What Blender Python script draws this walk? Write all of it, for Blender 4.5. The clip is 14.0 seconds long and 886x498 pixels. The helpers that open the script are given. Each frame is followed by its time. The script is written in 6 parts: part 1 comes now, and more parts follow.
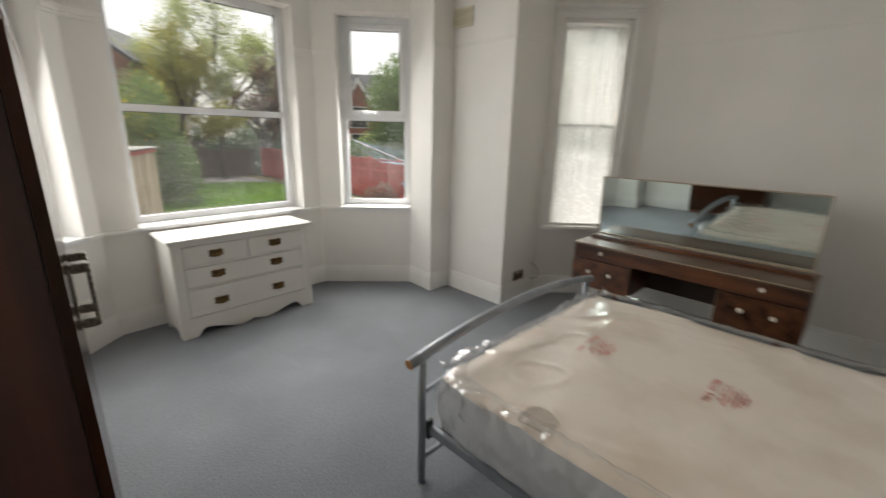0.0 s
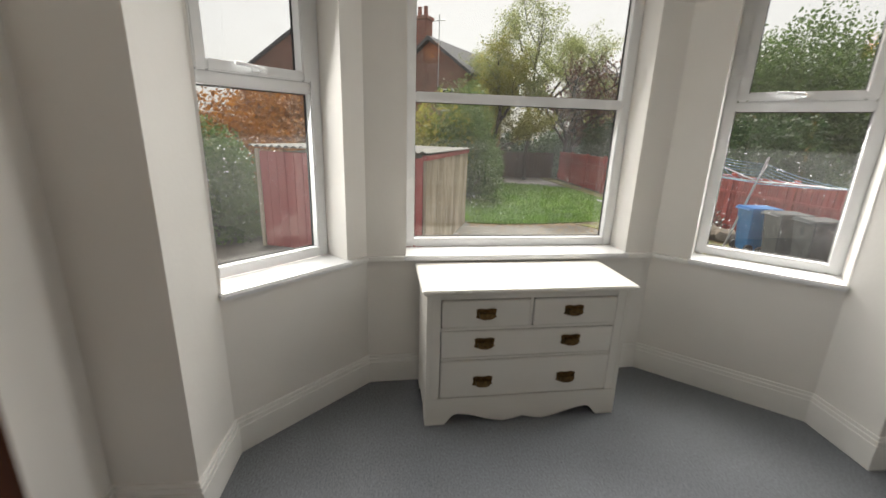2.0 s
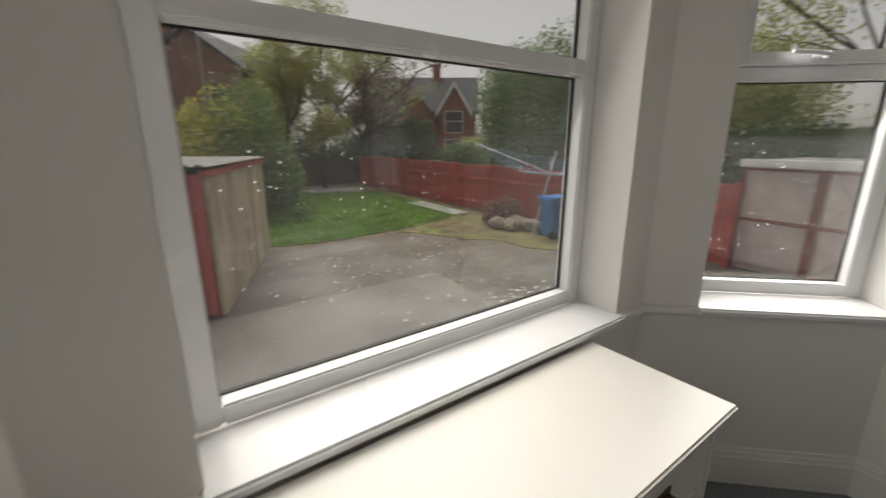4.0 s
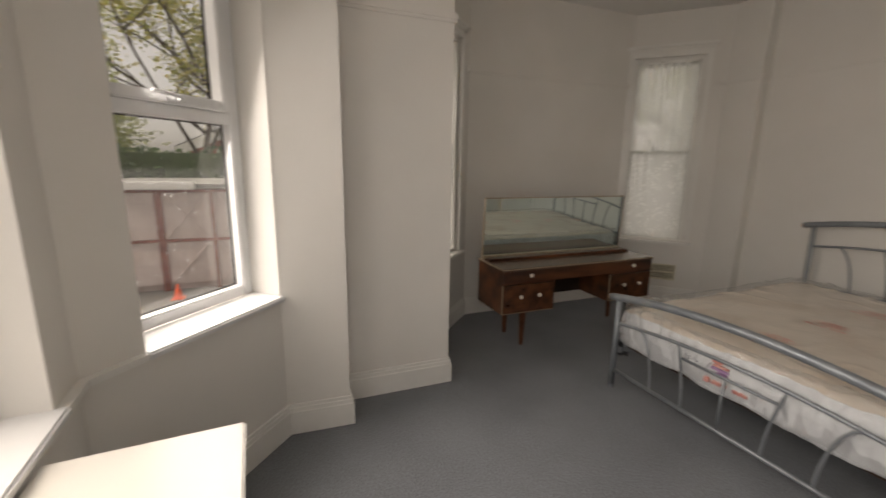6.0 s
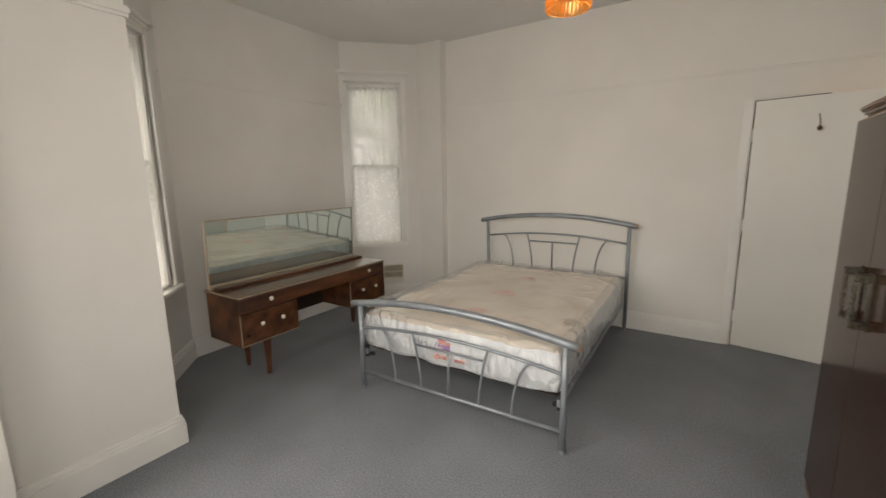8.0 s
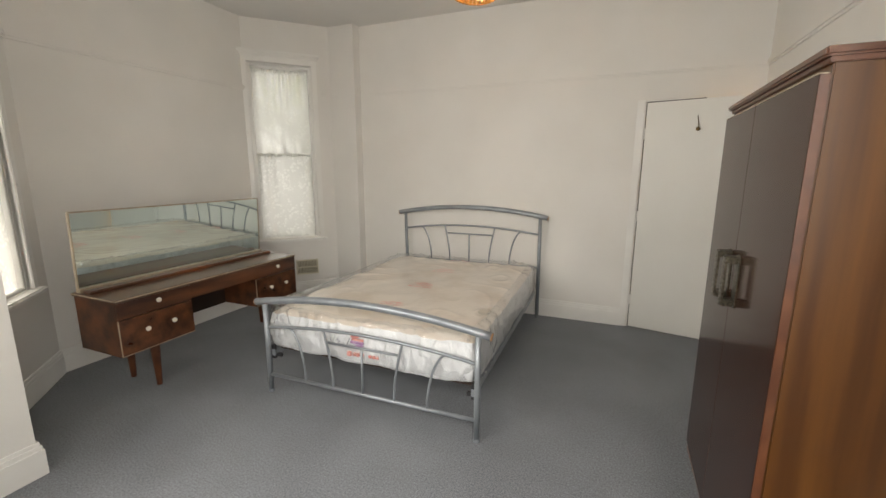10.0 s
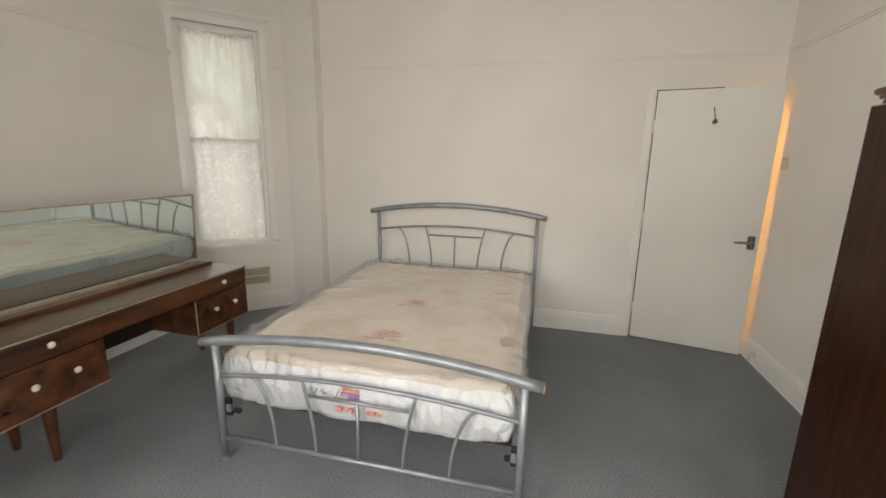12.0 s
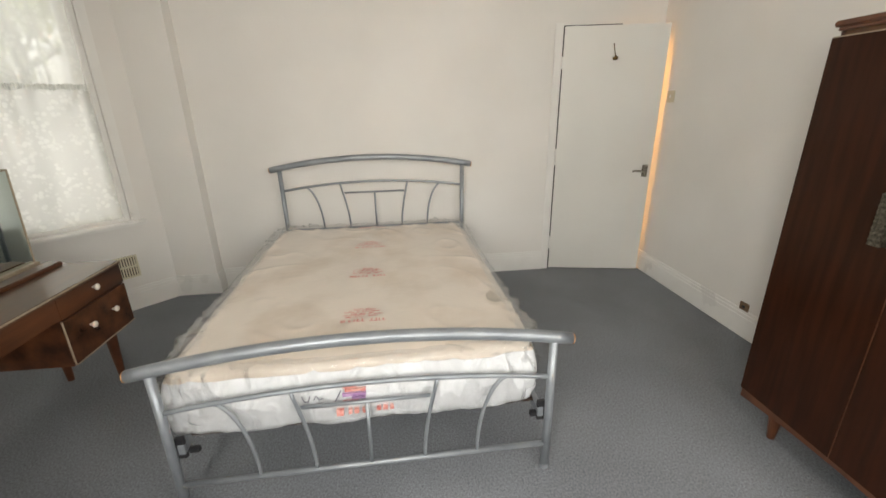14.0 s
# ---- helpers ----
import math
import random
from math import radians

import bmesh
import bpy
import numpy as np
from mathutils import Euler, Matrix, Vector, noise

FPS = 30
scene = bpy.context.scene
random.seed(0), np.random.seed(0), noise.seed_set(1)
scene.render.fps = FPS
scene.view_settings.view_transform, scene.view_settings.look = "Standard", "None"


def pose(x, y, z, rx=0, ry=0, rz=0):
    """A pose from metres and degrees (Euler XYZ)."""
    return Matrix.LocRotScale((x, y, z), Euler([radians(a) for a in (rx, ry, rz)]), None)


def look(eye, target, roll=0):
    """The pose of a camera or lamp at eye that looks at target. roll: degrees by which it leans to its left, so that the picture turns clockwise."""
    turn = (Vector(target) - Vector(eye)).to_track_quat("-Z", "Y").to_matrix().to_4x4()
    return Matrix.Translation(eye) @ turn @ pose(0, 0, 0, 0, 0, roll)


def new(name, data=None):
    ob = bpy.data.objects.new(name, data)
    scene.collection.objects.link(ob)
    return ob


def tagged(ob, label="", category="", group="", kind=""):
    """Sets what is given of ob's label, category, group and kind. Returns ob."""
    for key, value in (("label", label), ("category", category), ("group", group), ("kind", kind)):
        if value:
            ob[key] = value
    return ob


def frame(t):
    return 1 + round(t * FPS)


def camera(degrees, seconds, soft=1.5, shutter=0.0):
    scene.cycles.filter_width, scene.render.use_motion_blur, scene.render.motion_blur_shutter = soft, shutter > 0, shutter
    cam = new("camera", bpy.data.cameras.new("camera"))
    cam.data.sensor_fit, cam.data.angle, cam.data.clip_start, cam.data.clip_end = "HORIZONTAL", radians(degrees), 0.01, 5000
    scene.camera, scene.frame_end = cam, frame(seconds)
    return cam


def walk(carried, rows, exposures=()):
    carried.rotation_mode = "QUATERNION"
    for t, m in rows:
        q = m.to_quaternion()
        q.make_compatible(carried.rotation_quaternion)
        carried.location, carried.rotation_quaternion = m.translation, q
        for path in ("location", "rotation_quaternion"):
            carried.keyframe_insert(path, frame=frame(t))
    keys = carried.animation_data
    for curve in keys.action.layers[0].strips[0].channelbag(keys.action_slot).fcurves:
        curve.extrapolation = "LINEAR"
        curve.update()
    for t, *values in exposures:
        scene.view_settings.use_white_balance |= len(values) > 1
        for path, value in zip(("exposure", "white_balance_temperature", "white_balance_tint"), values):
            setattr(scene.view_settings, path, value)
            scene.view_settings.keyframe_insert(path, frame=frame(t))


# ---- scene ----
cam = camera(94.2, 14.0, shutter=0.4)
PATH = [
    (0, (-0.138, -0.406, 1.465), (1.205, 0.977, 0.933), 1.3),
    (0.5, (0.025, -0.117, 1.466), (0.956, 1.578, 0.956), 1.8),
    (1, (0.125, 0.238, 1.438), (0.72, 2.079, 0.932), 2.1),
    (1.5, (0.256, 0.619, 1.43), (0.586, 2.521, 0.909), 1.9),
    (2, (0.285, 1.035, 1.43), (0.475, 2.95, 0.883), 1.8),
    (2.2, (0.266, 1.2, 1.439), (0.454, 3.113, 0.888), 1.8),
    (4.3, (0.362, 2.607, 1.375), (1.719, 3.993, 0.888), -0.2),
    (4.5, (0.399, 2.682, 1.374), (1.961, 3.835, 0.892), -0.0),
    (5, (0.4, 2.797, 1.381), (2.294, 3.249, 0.923), 0.4),
    (5.5, (0.347, 2.756, 1.401), (2.289, 2.548, 0.967), 1.1),
    (6, (0.319, 2.697, 1.423), (2.14, 1.974, 1.02), 0.9),
    (6.5, (0.338, 2.712, 1.445), (1.958, 1.6, 1.069), 0.2),
    (7, (0.333, 2.728, 1.446), (1.739, 1.352, 1.086), -0.4),
    (7.5, (0.305, 2.693, 1.44), (1.534, 1.154, 1.092), -0.7),
    (8, (0.287, 2.673, 1.447), (1.359, 1.02, 1.101), -0.9),
    (8.5, (0.258, 2.666, 1.452), (1.2, 0.936, 1.106), -1.0),
    (9, (0.254, 2.669, 1.45), (1.076, 0.882, 1.087), -1.0),
    (9.2, (0.248, 2.674, 1.438), (1.034, 0.871, 1.077), -0.7),
    (11.3, (0.486, 2.296, 1.409), (1.162, 0.46, 0.994), 1.6),
    (11.5, (0.593, 2.263, 1.417), (1.205, 0.406, 0.997), 1.5),
    (12, (0.806, 2.163, 1.43), (1.28, 0.265, 1.013), 1.1),
    (12.5, (0.978, 1.993, 1.431), (1.28, 0.062, 1.009), 0.3),
    (13, (1.116, 1.926, 1.436), (1.209, -0.019, 0.978), -0.6),
    (13.5, (1.288, 1.95, 1.444), (1.162, 0.031, 0.896), -1.3),
    (14, (1.38, 1.972, 1.418), (1.178, 0.093, 0.763), -1.0),
]
EXPOSURES = [(0.0, 1.80, 6900, 10), (1.5, 1.62, 7000, 10), (2.2, 1.45, 7000, 10), (4.3, 0.62, 7100, 11), (5.0, 0.72, 7300, 12), (6.0, 1.05, 7800, 16),
             (6.8, 1.32, 7600, 14), (8.0, 1.76, 7500, 12), (9.2, 2.03, 7350, 11), (11.3, 2.10, 7350, 11), (13.0, 2.10, 7300, 11), (14.0, 2.32, 7200, 10)]
walk(cam, [(r[0], look(r[1], r[2], r[3])) for r in PATH], EXPOSURES)

# ---- world and light ----
world = bpy.data.worlds.new("overcast_sky")
scene.world = world
world.use_nodes = True
wn, wl = world.node_tree.nodes, world.node_tree.links
sky = wn.new("ShaderNodeTexSky")
sky.sky_type = "NISHITA"
sky.sun_disc = False
sky.sun_elevation, sky.sun_rotation = radians(62), radians(12)
sky.air_density, sky.dust_density, sky.ozone_density = 1.0, 2.0, 1.0
grey = wn.new("ShaderNodeHueSaturation")
grey.inputs["Saturation"].default_value = 0.15
wl.new(sky.outputs[0], grey.inputs["Color"])
wl.new(grey.outputs[0], wn["Background"].inputs["Color"])
wn["Background"].inputs["Strength"].default_value = 0.056

sun = new("sun", bpy.data.lights.new("sun", "SUN"))
sun.data.energy, sun.data.angle, sun.data.color = 1.9, radians(60), (1.0, 0.97, 0.93)
sun.matrix_world = look((4, 18, 34), (0, 0, 0))

LAMP_AT = (0.94, 0.52)
bulb_light = new("pendant_bulb_light", bpy.data.lights.new("pendant_bulb_light", "POINT"))
bulb_light.data.energy, bulb_light.data.color, bulb_light.data.shadow_soft_size = 25.0, (1.0, 0.57, 0.28), 0.03
bulb_light.location = (LAMP_AT[0], LAMP_AT[1], 2.315)
hall_light = new("hall_bulb_light", bpy.data.lights.new("hall_bulb_light", "POINT"))
hall_light.data.energy, hall_light.data.color, hall_light.data.shadow_soft_size = 14.0, (1.0, 0.52, 0.18), 0.16
hall_light.location = (0.55, -2.25, 2.2)


def sky_lamp(name, x, y, z, yaw, w, h, watts, tip=-72):
    """The sky's light in a window's opening; it faces into the room."""
    ob = new(name, bpy.data.lights.new(name, "AREA"))
    ob.data.shape, ob.data.size, ob.data.size_y, ob.data.energy = "RECTANGLE", w, h, watts
    ob.data.color = (0.96, 0.98, 1.0)
    ob.data.spread = radians(135)
    ob.matrix_world = pose(x, y, z, tip, 0, yaw)


sky_lamp("sky_light_bay_centre", 0.941, 3.388, 1.63, 3.2, 1.18, 1.56, 3.6)
sky_lamp("sky_light_bay_west", -0.328, 2.992, 1.63, 44.4, 0.54, 1.56, 3.7)
sky_lamp("sky_light_bay_east", 2.275, 3.047, 1.63, -40.9, 0.56, 1.56, 5.2)
sky_lamp("sky_light_alcove_north", 3.621, 1.647, 1.57, -45, 0.50, 1.66, 0.8, -86)
sky_lamp("sky_light_alcove_south", 3.744, -1.154, 1.57, -135, 0.52, 1.70, 0.7, -86)


# ---- materials ----
def nodes_of(name):
    m = bpy.data.materials.new(name)
    m.use_nodes = True
    return m, m.node_tree.nodes, m.node_tree.links, m.node_tree.nodes["Principled BSDF"]


def setp(b, **kw):
    for k, v in kw.items():
        b.inputs[k.replace("_", " ")].default_value = v


def surf(name, a, b, scale=6.0, rough=0.6, fine=120.0, bump=0.1, metal=0.0, stretch=(1, 1, 1), coat=0.0, low=0.35, high=0.65, vary=0.0, rough_var=0.08, dist=0.002, spec=0.5):
    """A surface whose colour runs between a and b at one scale, with fine grain in the relief and the gloss."""
    m, n, l, p = nodes_of(name)
    tc, mp = n.new("ShaderNodeTexCoord"), n.new("ShaderNodeMapping")
    mp.inputs["Scale"].default_value = stretch
    l.new(tc.outputs["Object"], mp.inputs["Vector"])
    t1, t2 = n.new("ShaderNodeTexNoise"), n.new("ShaderNodeTexNoise")
    t1.inputs["Scale"].default_value, t1.inputs["Detail"].default_value = scale, 6
    t2.inputs["Scale"].default_value, t2.inputs["Detail"].default_value = fine, 3
    for t in (t1, t2):
        l.new(mp.outputs[0], t.inputs["Vector"])
    ramp = n.new("ShaderNodeValToRGB")
    ramp.color_ramp.elements[0].position, ramp.color_ramp.elements[0].color = low, (*a, 1)
    ramp.color_ramp.elements[1].position, ramp.color_ramp.elements[1].color = high, (*b, 1)
    l.new(t1.outputs["Fac"], ramp.inputs[0])
    col = ramp.outputs[0]
    if vary:
        oi, mr, hs = n.new("ShaderNodeObjectInfo"), n.new("ShaderNodeMapRange"), n.new("ShaderNodeHueSaturation")
        mr.inputs["To Min"].default_value, mr.inputs["To Max"].default_value = 1 - vary, 1 + vary
        l.new(oi.outputs["Random"], mr.inputs["Value"])
        l.new(mr.outputs[0], hs.inputs["Value"])
        l.new(col, hs.inputs["Color"])
        col = hs.outputs[0]
    l.new(col, p.inputs["Base Color"])
    rr = n.new("ShaderNodeMapRange")
    rr.inputs["To Min"].default_value, rr.inputs["To Max"].default_value = max(0.02, rough - rough_var), min(1, rough + rough_var)
    l.new(t1.outputs["Fac"], rr.inputs["Value"])
    l.new(rr.outputs[0], p.inputs["Roughness"])
    p.inputs["Metallic"].default_value = metal
    p.inputs["Specular IOR Level"].default_value = spec
    p.inputs["Coat Weight"].default_value = coat
    p.inputs["Coat Roughness"].default_value = 0.12
    if bump:
        bp = n.new("ShaderNodeBump")
        bp.inputs["Strength"].default_value, bp.inputs["Distance"].default_value = bump, dist
        l.new(t2.outputs["Fac"], bp.inputs["Height"])
        l.new(bp.outputs[0], p.inputs["Normal"])
    return m


WALL = surf("painted_plaster", (0.785, 0.765, 0.728), (0.84, 0.82, 0.785), 1.3, 0.62, 55, 0.16, dist=0.004)
CEIL = surf("ceiling_paint", (0.74, 0.73, 0.71), (0.79, 0.78, 0.76), 1.0, 0.75, 60, 0.12, dist=0.003)
TRIM = surf("gloss_trim_paint", (0.82, 0.81, 0.78), (0.87, 0.86, 0.83), 4, 0.30, 40, 0.06, dist=0.002)
UPVC = surf("white_plastic_window", (0.80, 0.81, 0.82), (0.84, 0.85, 0.86), 5, 0.25, 30, 0.02)
DOORP = surf("door_paint", (0.76, 0.75, 0.71), (0.80, 0.79, 0.75), 1.8, 0.40, 45, 0.05)
CHESTP = surf("chest_paint", (0.76, 0.74, 0.69), (0.80, 0.785, 0.74), 3, 0.36, 90, 0.08, stretch=(0.3, 1, 1))
WALNUT = surf("walnut_veneer", (0.034, 0.011, 0.005), (0.165, 0.058, 0.022), 9, 0.36, 160, 0.05, stretch=(1, 0.16, 1.0), coat=0.25)
BURR = surf("burr_walnut", (0.040, 0.014, 0.006), (0.150, 0.055, 0.022), 13, 0.30, 60, 0.04, coat=0.3)
TOPWOOD = surf("worn_walnut_top", (0.085, 0.042, 0.024), (0.150, 0.078, 0.045), 9, 0.33, 140, 0.05, stretch=(1, 0.12, 1), coat=0.2)
WARDROBE = surf("wardrobe_gloss_veneer", (0.028, 0.011, 0.006), (0.042, 0.015, 0.008), 22, 0.13, 130, 0.02, stretch=(1, 1.6, 0.14), rough_var=0.03, spec=0.14)
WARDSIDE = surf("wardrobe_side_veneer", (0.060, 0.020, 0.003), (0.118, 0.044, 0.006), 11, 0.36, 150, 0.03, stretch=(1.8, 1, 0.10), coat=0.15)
# side veneer again, with the shade away from the windows in its colour
SIDESHADED = surf("wardrobe_shaded_side_veneer", (0.035, 0.010, 0.006), (0.070, 0.020, 0.010), 8, 0.45, 150, 0.03, stretch=(1.8, 1, 0.10))
DARKWOOD = surf("dark_inside_wood", (0.018, 0.009, 0.005), (0.035, 0.016, 0.008), 6, 0.7, 90, 0.1)
LEGWOOD = surf("turned_leg_wood", (0.075, 0.024, 0.010), (0.13, 0.045, 0.018), 12, 0.34, 90, 0.04, coat=0.2)
STEEL = surf("silver_bed_paint", (0.25, 0.275, 0.30), (0.33, 0.355, 0.38), 9, 0.40, 200, 0.03, metal=0.5)
BRASSOLD = surf("aged_brass", (0.10, 0.062, 0.028), (0.22, 0.135, 0.055), 60, 0.42, 200, 0.5, metal=0.9)
CHROME = surf("worn_chrome", (0.24, 0.22, 0.18), (0.42, 0.40, 0.35), 90, 0.28, 140, 0.5, metal=1.0)
OLDPULL = surf("tarnished_pull", (0.07, 0.06, 0.045), (0.20, 0.18, 0.14), 110, 0.34, 140, 0.6, metal=0.85)
PORCELAIN = surf("ivory_knob", (0.78, 0.72, 0.62), (0.84, 0.79, 0.70), 20, 0.25, 50, 0.0)
GILT = surf("pale_edge_strip", (0.34, 0.27, 0.19), (0.46, 0.38, 0.28), 20, 0.35, 50, 0.0)
BEIGEPL = surf("beige_vent_plastic", (0.66, 0.61, 0.46), (0.74, 0.69, 0.54), 8, 0.5, 60, 0.05)
BLACKPL = surf("black_plastic", (0.012, 0.012, 0.014), (0.025, 0.025, 0.028), 20, 0.5, 60, 0.1)
COPPER = surf("orange_end_cap", (0.42, 0.20, 0.08), (0.52, 0.27, 0.12), 30, 0.45, 60, 0.0)
REDINK = surf("red_print", (0.58, 0.17, 0.15), (0.72, 0.42, 0.36), 60, 0.5, 60, 0.0)
PURPLEINK = surf("purple_print", (0.22, 0.10, 0.28), (0.48, 0.30, 0.48), 50, 0.5, 60, 0.0)
INK = surf("pen_ink", (0.10, 0.10, 0.13), (0.2, 0.2, 0.24), 40, 0.6, 60, 0.0)
SOCKET = surf("brown_socket_plate", (0.16, 0.10, 0.06), (0.26, 0.17, 0.10), 30, 0.35, 60, 0.0, metal=0.4)
CABLE = surf("grey_cable", (0.35, 0.33, 0.31), (0.42, 0.40, 0.38), 30, 0.5, 60, 0.0)
GASKET = surf("black_gasket", (0.012, 0.012, 0.012), (0.02, 0.02, 0.02), 30, 0.6, 60, 0.0)


def carpet_material():
    m, n, l, p = nodes_of("grey_ribbed_carpet")
    tc = n.new("ShaderNodeTexCoord")
    big, grain, wv = n.new("ShaderNodeTexNoise"), n.new("ShaderNodeTexNoise"), n.new("ShaderNodeTexWave")
    mp = n.new("ShaderNodeMapping")
    mp.inputs["Rotation"].default_value = (0, 0, radians(40))
    l.new(tc.outputs["Object"], mp.inputs["Vector"])
    big.inputs["Scale"].default_value, big.inputs["Detail"].default_value = 1.7, 4
    grain.inputs["Scale"].default_value, grain.inputs["Detail"].default_value = 120, 8
    grain.inputs["Roughness"].default_value = 0.8
    wv.inputs["Scale"].default_value, wv.inputs["Distortion"].default_value, wv.inputs["Detail Scale"].default_value = 42, 2.5, 6
    for t in (big, grain):
        l.new(tc.outputs["Object"], t.inputs["Vector"])
    l.new(mp.outputs[0], wv.inputs["Vector"])
    mix = n.new("ShaderNodeMath")
    mix.operation = "MULTIPLY_ADD"
    mix.inputs[1].default_value = 0.74
    l.new(grain.outputs["Fac"], mix.inputs[0])
    half = n.new("ShaderNodeMath")
    half.operation = "MULTIPLY"
    half.inputs[1].default_value = 0.14
    l.new(big.outputs["Fac"], half.inputs[0])
    l.new(half.outputs[0], mix.inputs[2])
    ramp = n.new("ShaderNodeValToRGB")
    ramp.color_ramp.elements[0].position, ramp.color_ramp.elements[0].color = 0.28, (0.030, 0.034, 0.040, 1)
    ramp.color_ramp.elements[1].position, ramp.color_ramp.elements[1].color = 0.60, (0.30, 0.322, 0.357, 1)
    l.new(mix.outputs[0], ramp.inputs[0])
    l.new(ramp.outputs[0], p.inputs["Base Color"])
    add = n.new("ShaderNodeMath")
    add.operation = "ADD"
    l.new(grain.outputs["Fac"], add.inputs[0])
    l.new(wv.outputs["Fac"], add.inputs[1])
    bp = n.new("ShaderNodeBump")
    bp.inputs["Strength"].default_value, bp.inputs["Distance"].default_value = 0.06, 0.0015
    l.new(add.outputs[0], bp.inputs["Height"])
    l.new(bp.outputs[0], p.inputs["Normal"])
    setp(p, Roughness=0.95)
    p.inputs["Sheen Weight"].default_value = 0.15
    return m


CARPET = carpet_material()


def glass_material(name, tint=(1, 1, 1), gain=1.0, grime=0.018):
    """A thin pane: clear, with the gloss that the angle gives and a film of dried rain and dust."""
    m, n, l, p = nodes_of(name)
    n.remove(p)
    tr, gl, fr, mx = n.new("ShaderNodeBsdfTransparent"), n.new("ShaderNodeBsdfGlossy"), n.new("ShaderNodeLayerWeight"), n.new("ShaderNodeMixShader")
    tr.inputs["Color"].default_value = (*tint, 1)
    gl.inputs["Roughness"].default_value = 0.02
    pw, mul = n.new("ShaderNodeMath"), n.new("ShaderNodeMath")
    pw.operation, mul.operation = "POWER", "MULTIPLY_ADD"
    pw.inputs[1].default_value = 5.0
    mul.inputs[1].default_value, mul.inputs[2].default_value = 0.9, 0.04 * gain
    l.new(fr.outputs["Facing"], pw.inputs[0])
    l.new(pw.outputs[0], mul.inputs[0])
    l.new(mul.outputs[0], mx.inputs[0])
    l.new(tr.outputs[0], mx.inputs[1])
    l.new(gl.outputs[0], mx.inputs[2])
    film, veil, tc, nz, amt = n.new("ShaderNodeBsdfTranslucent"), n.new("ShaderNodeMixShader"), n.new("ShaderNodeTexCoord"), n.new("ShaderNodeTexNoise"), n.new("ShaderNodeMapRange")
    nz.inputs["Scale"].default_value, nz.inputs["Detail"].default_value = 2.6, 5
    amt.inputs["To Min"].default_value, amt.inputs["To Max"].default_value = 0.0, 2 * grime
    l.new(tc.outputs["Object"], nz.inputs["Vector"])
    l.new(nz.outputs["Fac"], amt.inputs["Value"])
    l.new(amt.outputs[0], veil.inputs[0])
    l.new(mx.outputs[0], veil.inputs[1])
    l.new(film.outputs[0], veil.inputs[2])
    l.new(veil.outputs[0], n["Material Output"].inputs["Surface"])
    return m


GLASS = glass_material("window_glass", (0.985, 0.99, 0.985), 1.5, 0.009)


def net_material(name, cover, lace):
    """Thin net: a share of cover by weave, and a lace pattern that thickens it in places."""
    m, n, l, p = nodes_of(name)
    n.remove(p)
    tc = n.new("ShaderNodeTexCoord")
    tr, tl, df, mx, m2 = n.new("ShaderNodeBsdfTransparent"), n.new("ShaderNodeBsdfTranslucent"), n.new("ShaderNodeBsdfDiffuse"), n.new("ShaderNodeMixShader"), n.new("ShaderNodeMixShader")
    tl.inputs["Color"].default_value = (0.86, 0.87, 0.85, 1)
    df.inputs["Color"].default_value = (0.84, 0.84, 0.82, 1)
    vor, nz = n.new("ShaderNodeTexVoronoi"), n.new("ShaderNodeTexNoise")
    vor.inputs["Scale"].default_value = 34
    nz.inputs["Scale"].default_value, nz.inputs["Detail"].default_value = 11, 4
    l.new(tc.outputs["Object"], vor.inputs["Vector"])
    l.new(tc.outputs["Object"], nz.inputs["Vector"])
    petal, leafy, mul, add = n.new("ShaderNodeMapRange"), n.new("ShaderNodeMapRange"), n.new("ShaderNodeMath"), n.new("ShaderNodeMath")
    petal.inputs["From Min"].default_value, petal.inputs["From Max"].default_value = 0.55, 0.35
    leafy.inputs["From Min"].default_value, leafy.inputs["From Max"].default_value = 0.44, 0.54
    leafy.inputs["To Max"].default_value = lace
    l.new(vor.outputs["Distance"], petal.inputs["Value"])
    l.new(nz.outputs["Fac"], leafy.inputs["Value"])
    mul.operation = "MULTIPLY"
    l.new(petal.outputs[0], mul.inputs[0])
    l.new(leafy.outputs[0], mul.inputs[1])
    add.operation, add.use_clamp = "ADD", True
    add.inputs[1].default_value = cover
    l.new(mul.outputs[0], add.inputs[0])
    m2.inputs[0].default_value = 0.3
    l.new(tl.outputs[0], m2.inputs[1])
    l.new(df.outputs[0], m2.inputs[2])
    l.new(add.outputs[0], mx.inputs[0])
    l.new(tr.outputs[0], mx.inputs[1])
    l.new(m2.outputs[0], mx.inputs[2])
    l.new(mx.outputs[0], n["Material Output"].inputs["Surface"])
    return m


NET = net_material("lace_net", 0.74, 0.14)
VOILE = net_material("plain_net", 0.70, 0.05)
NETHEAD = net_material("gathered_net", 0.92, 0.0)


def mirror_material():
    m, n, l, p = nodes_of("mirror_silver")
    nz, mr, tc = n.new("ShaderNodeTexNoise"), n.new("ShaderNodeMapRange"), n.new("ShaderNodeTexCoord")
    nz.inputs["Scale"].default_value = 5
    l.new(tc.outputs["Object"], nz.inputs["Vector"])
    mr.inputs["To Min"].default_value, mr.inputs["To Max"].default_value = 0.0, 0.05
    l.new(nz.outputs["Fac"], mr.inputs["Value"])
    l.new(mr.outputs[0], p.inputs["Roughness"])
    setp(p, Base_Color=(0.70, 0.80, 0.78, 1), Metallic=1.0)
    return m


MIRROR = mirror_material()


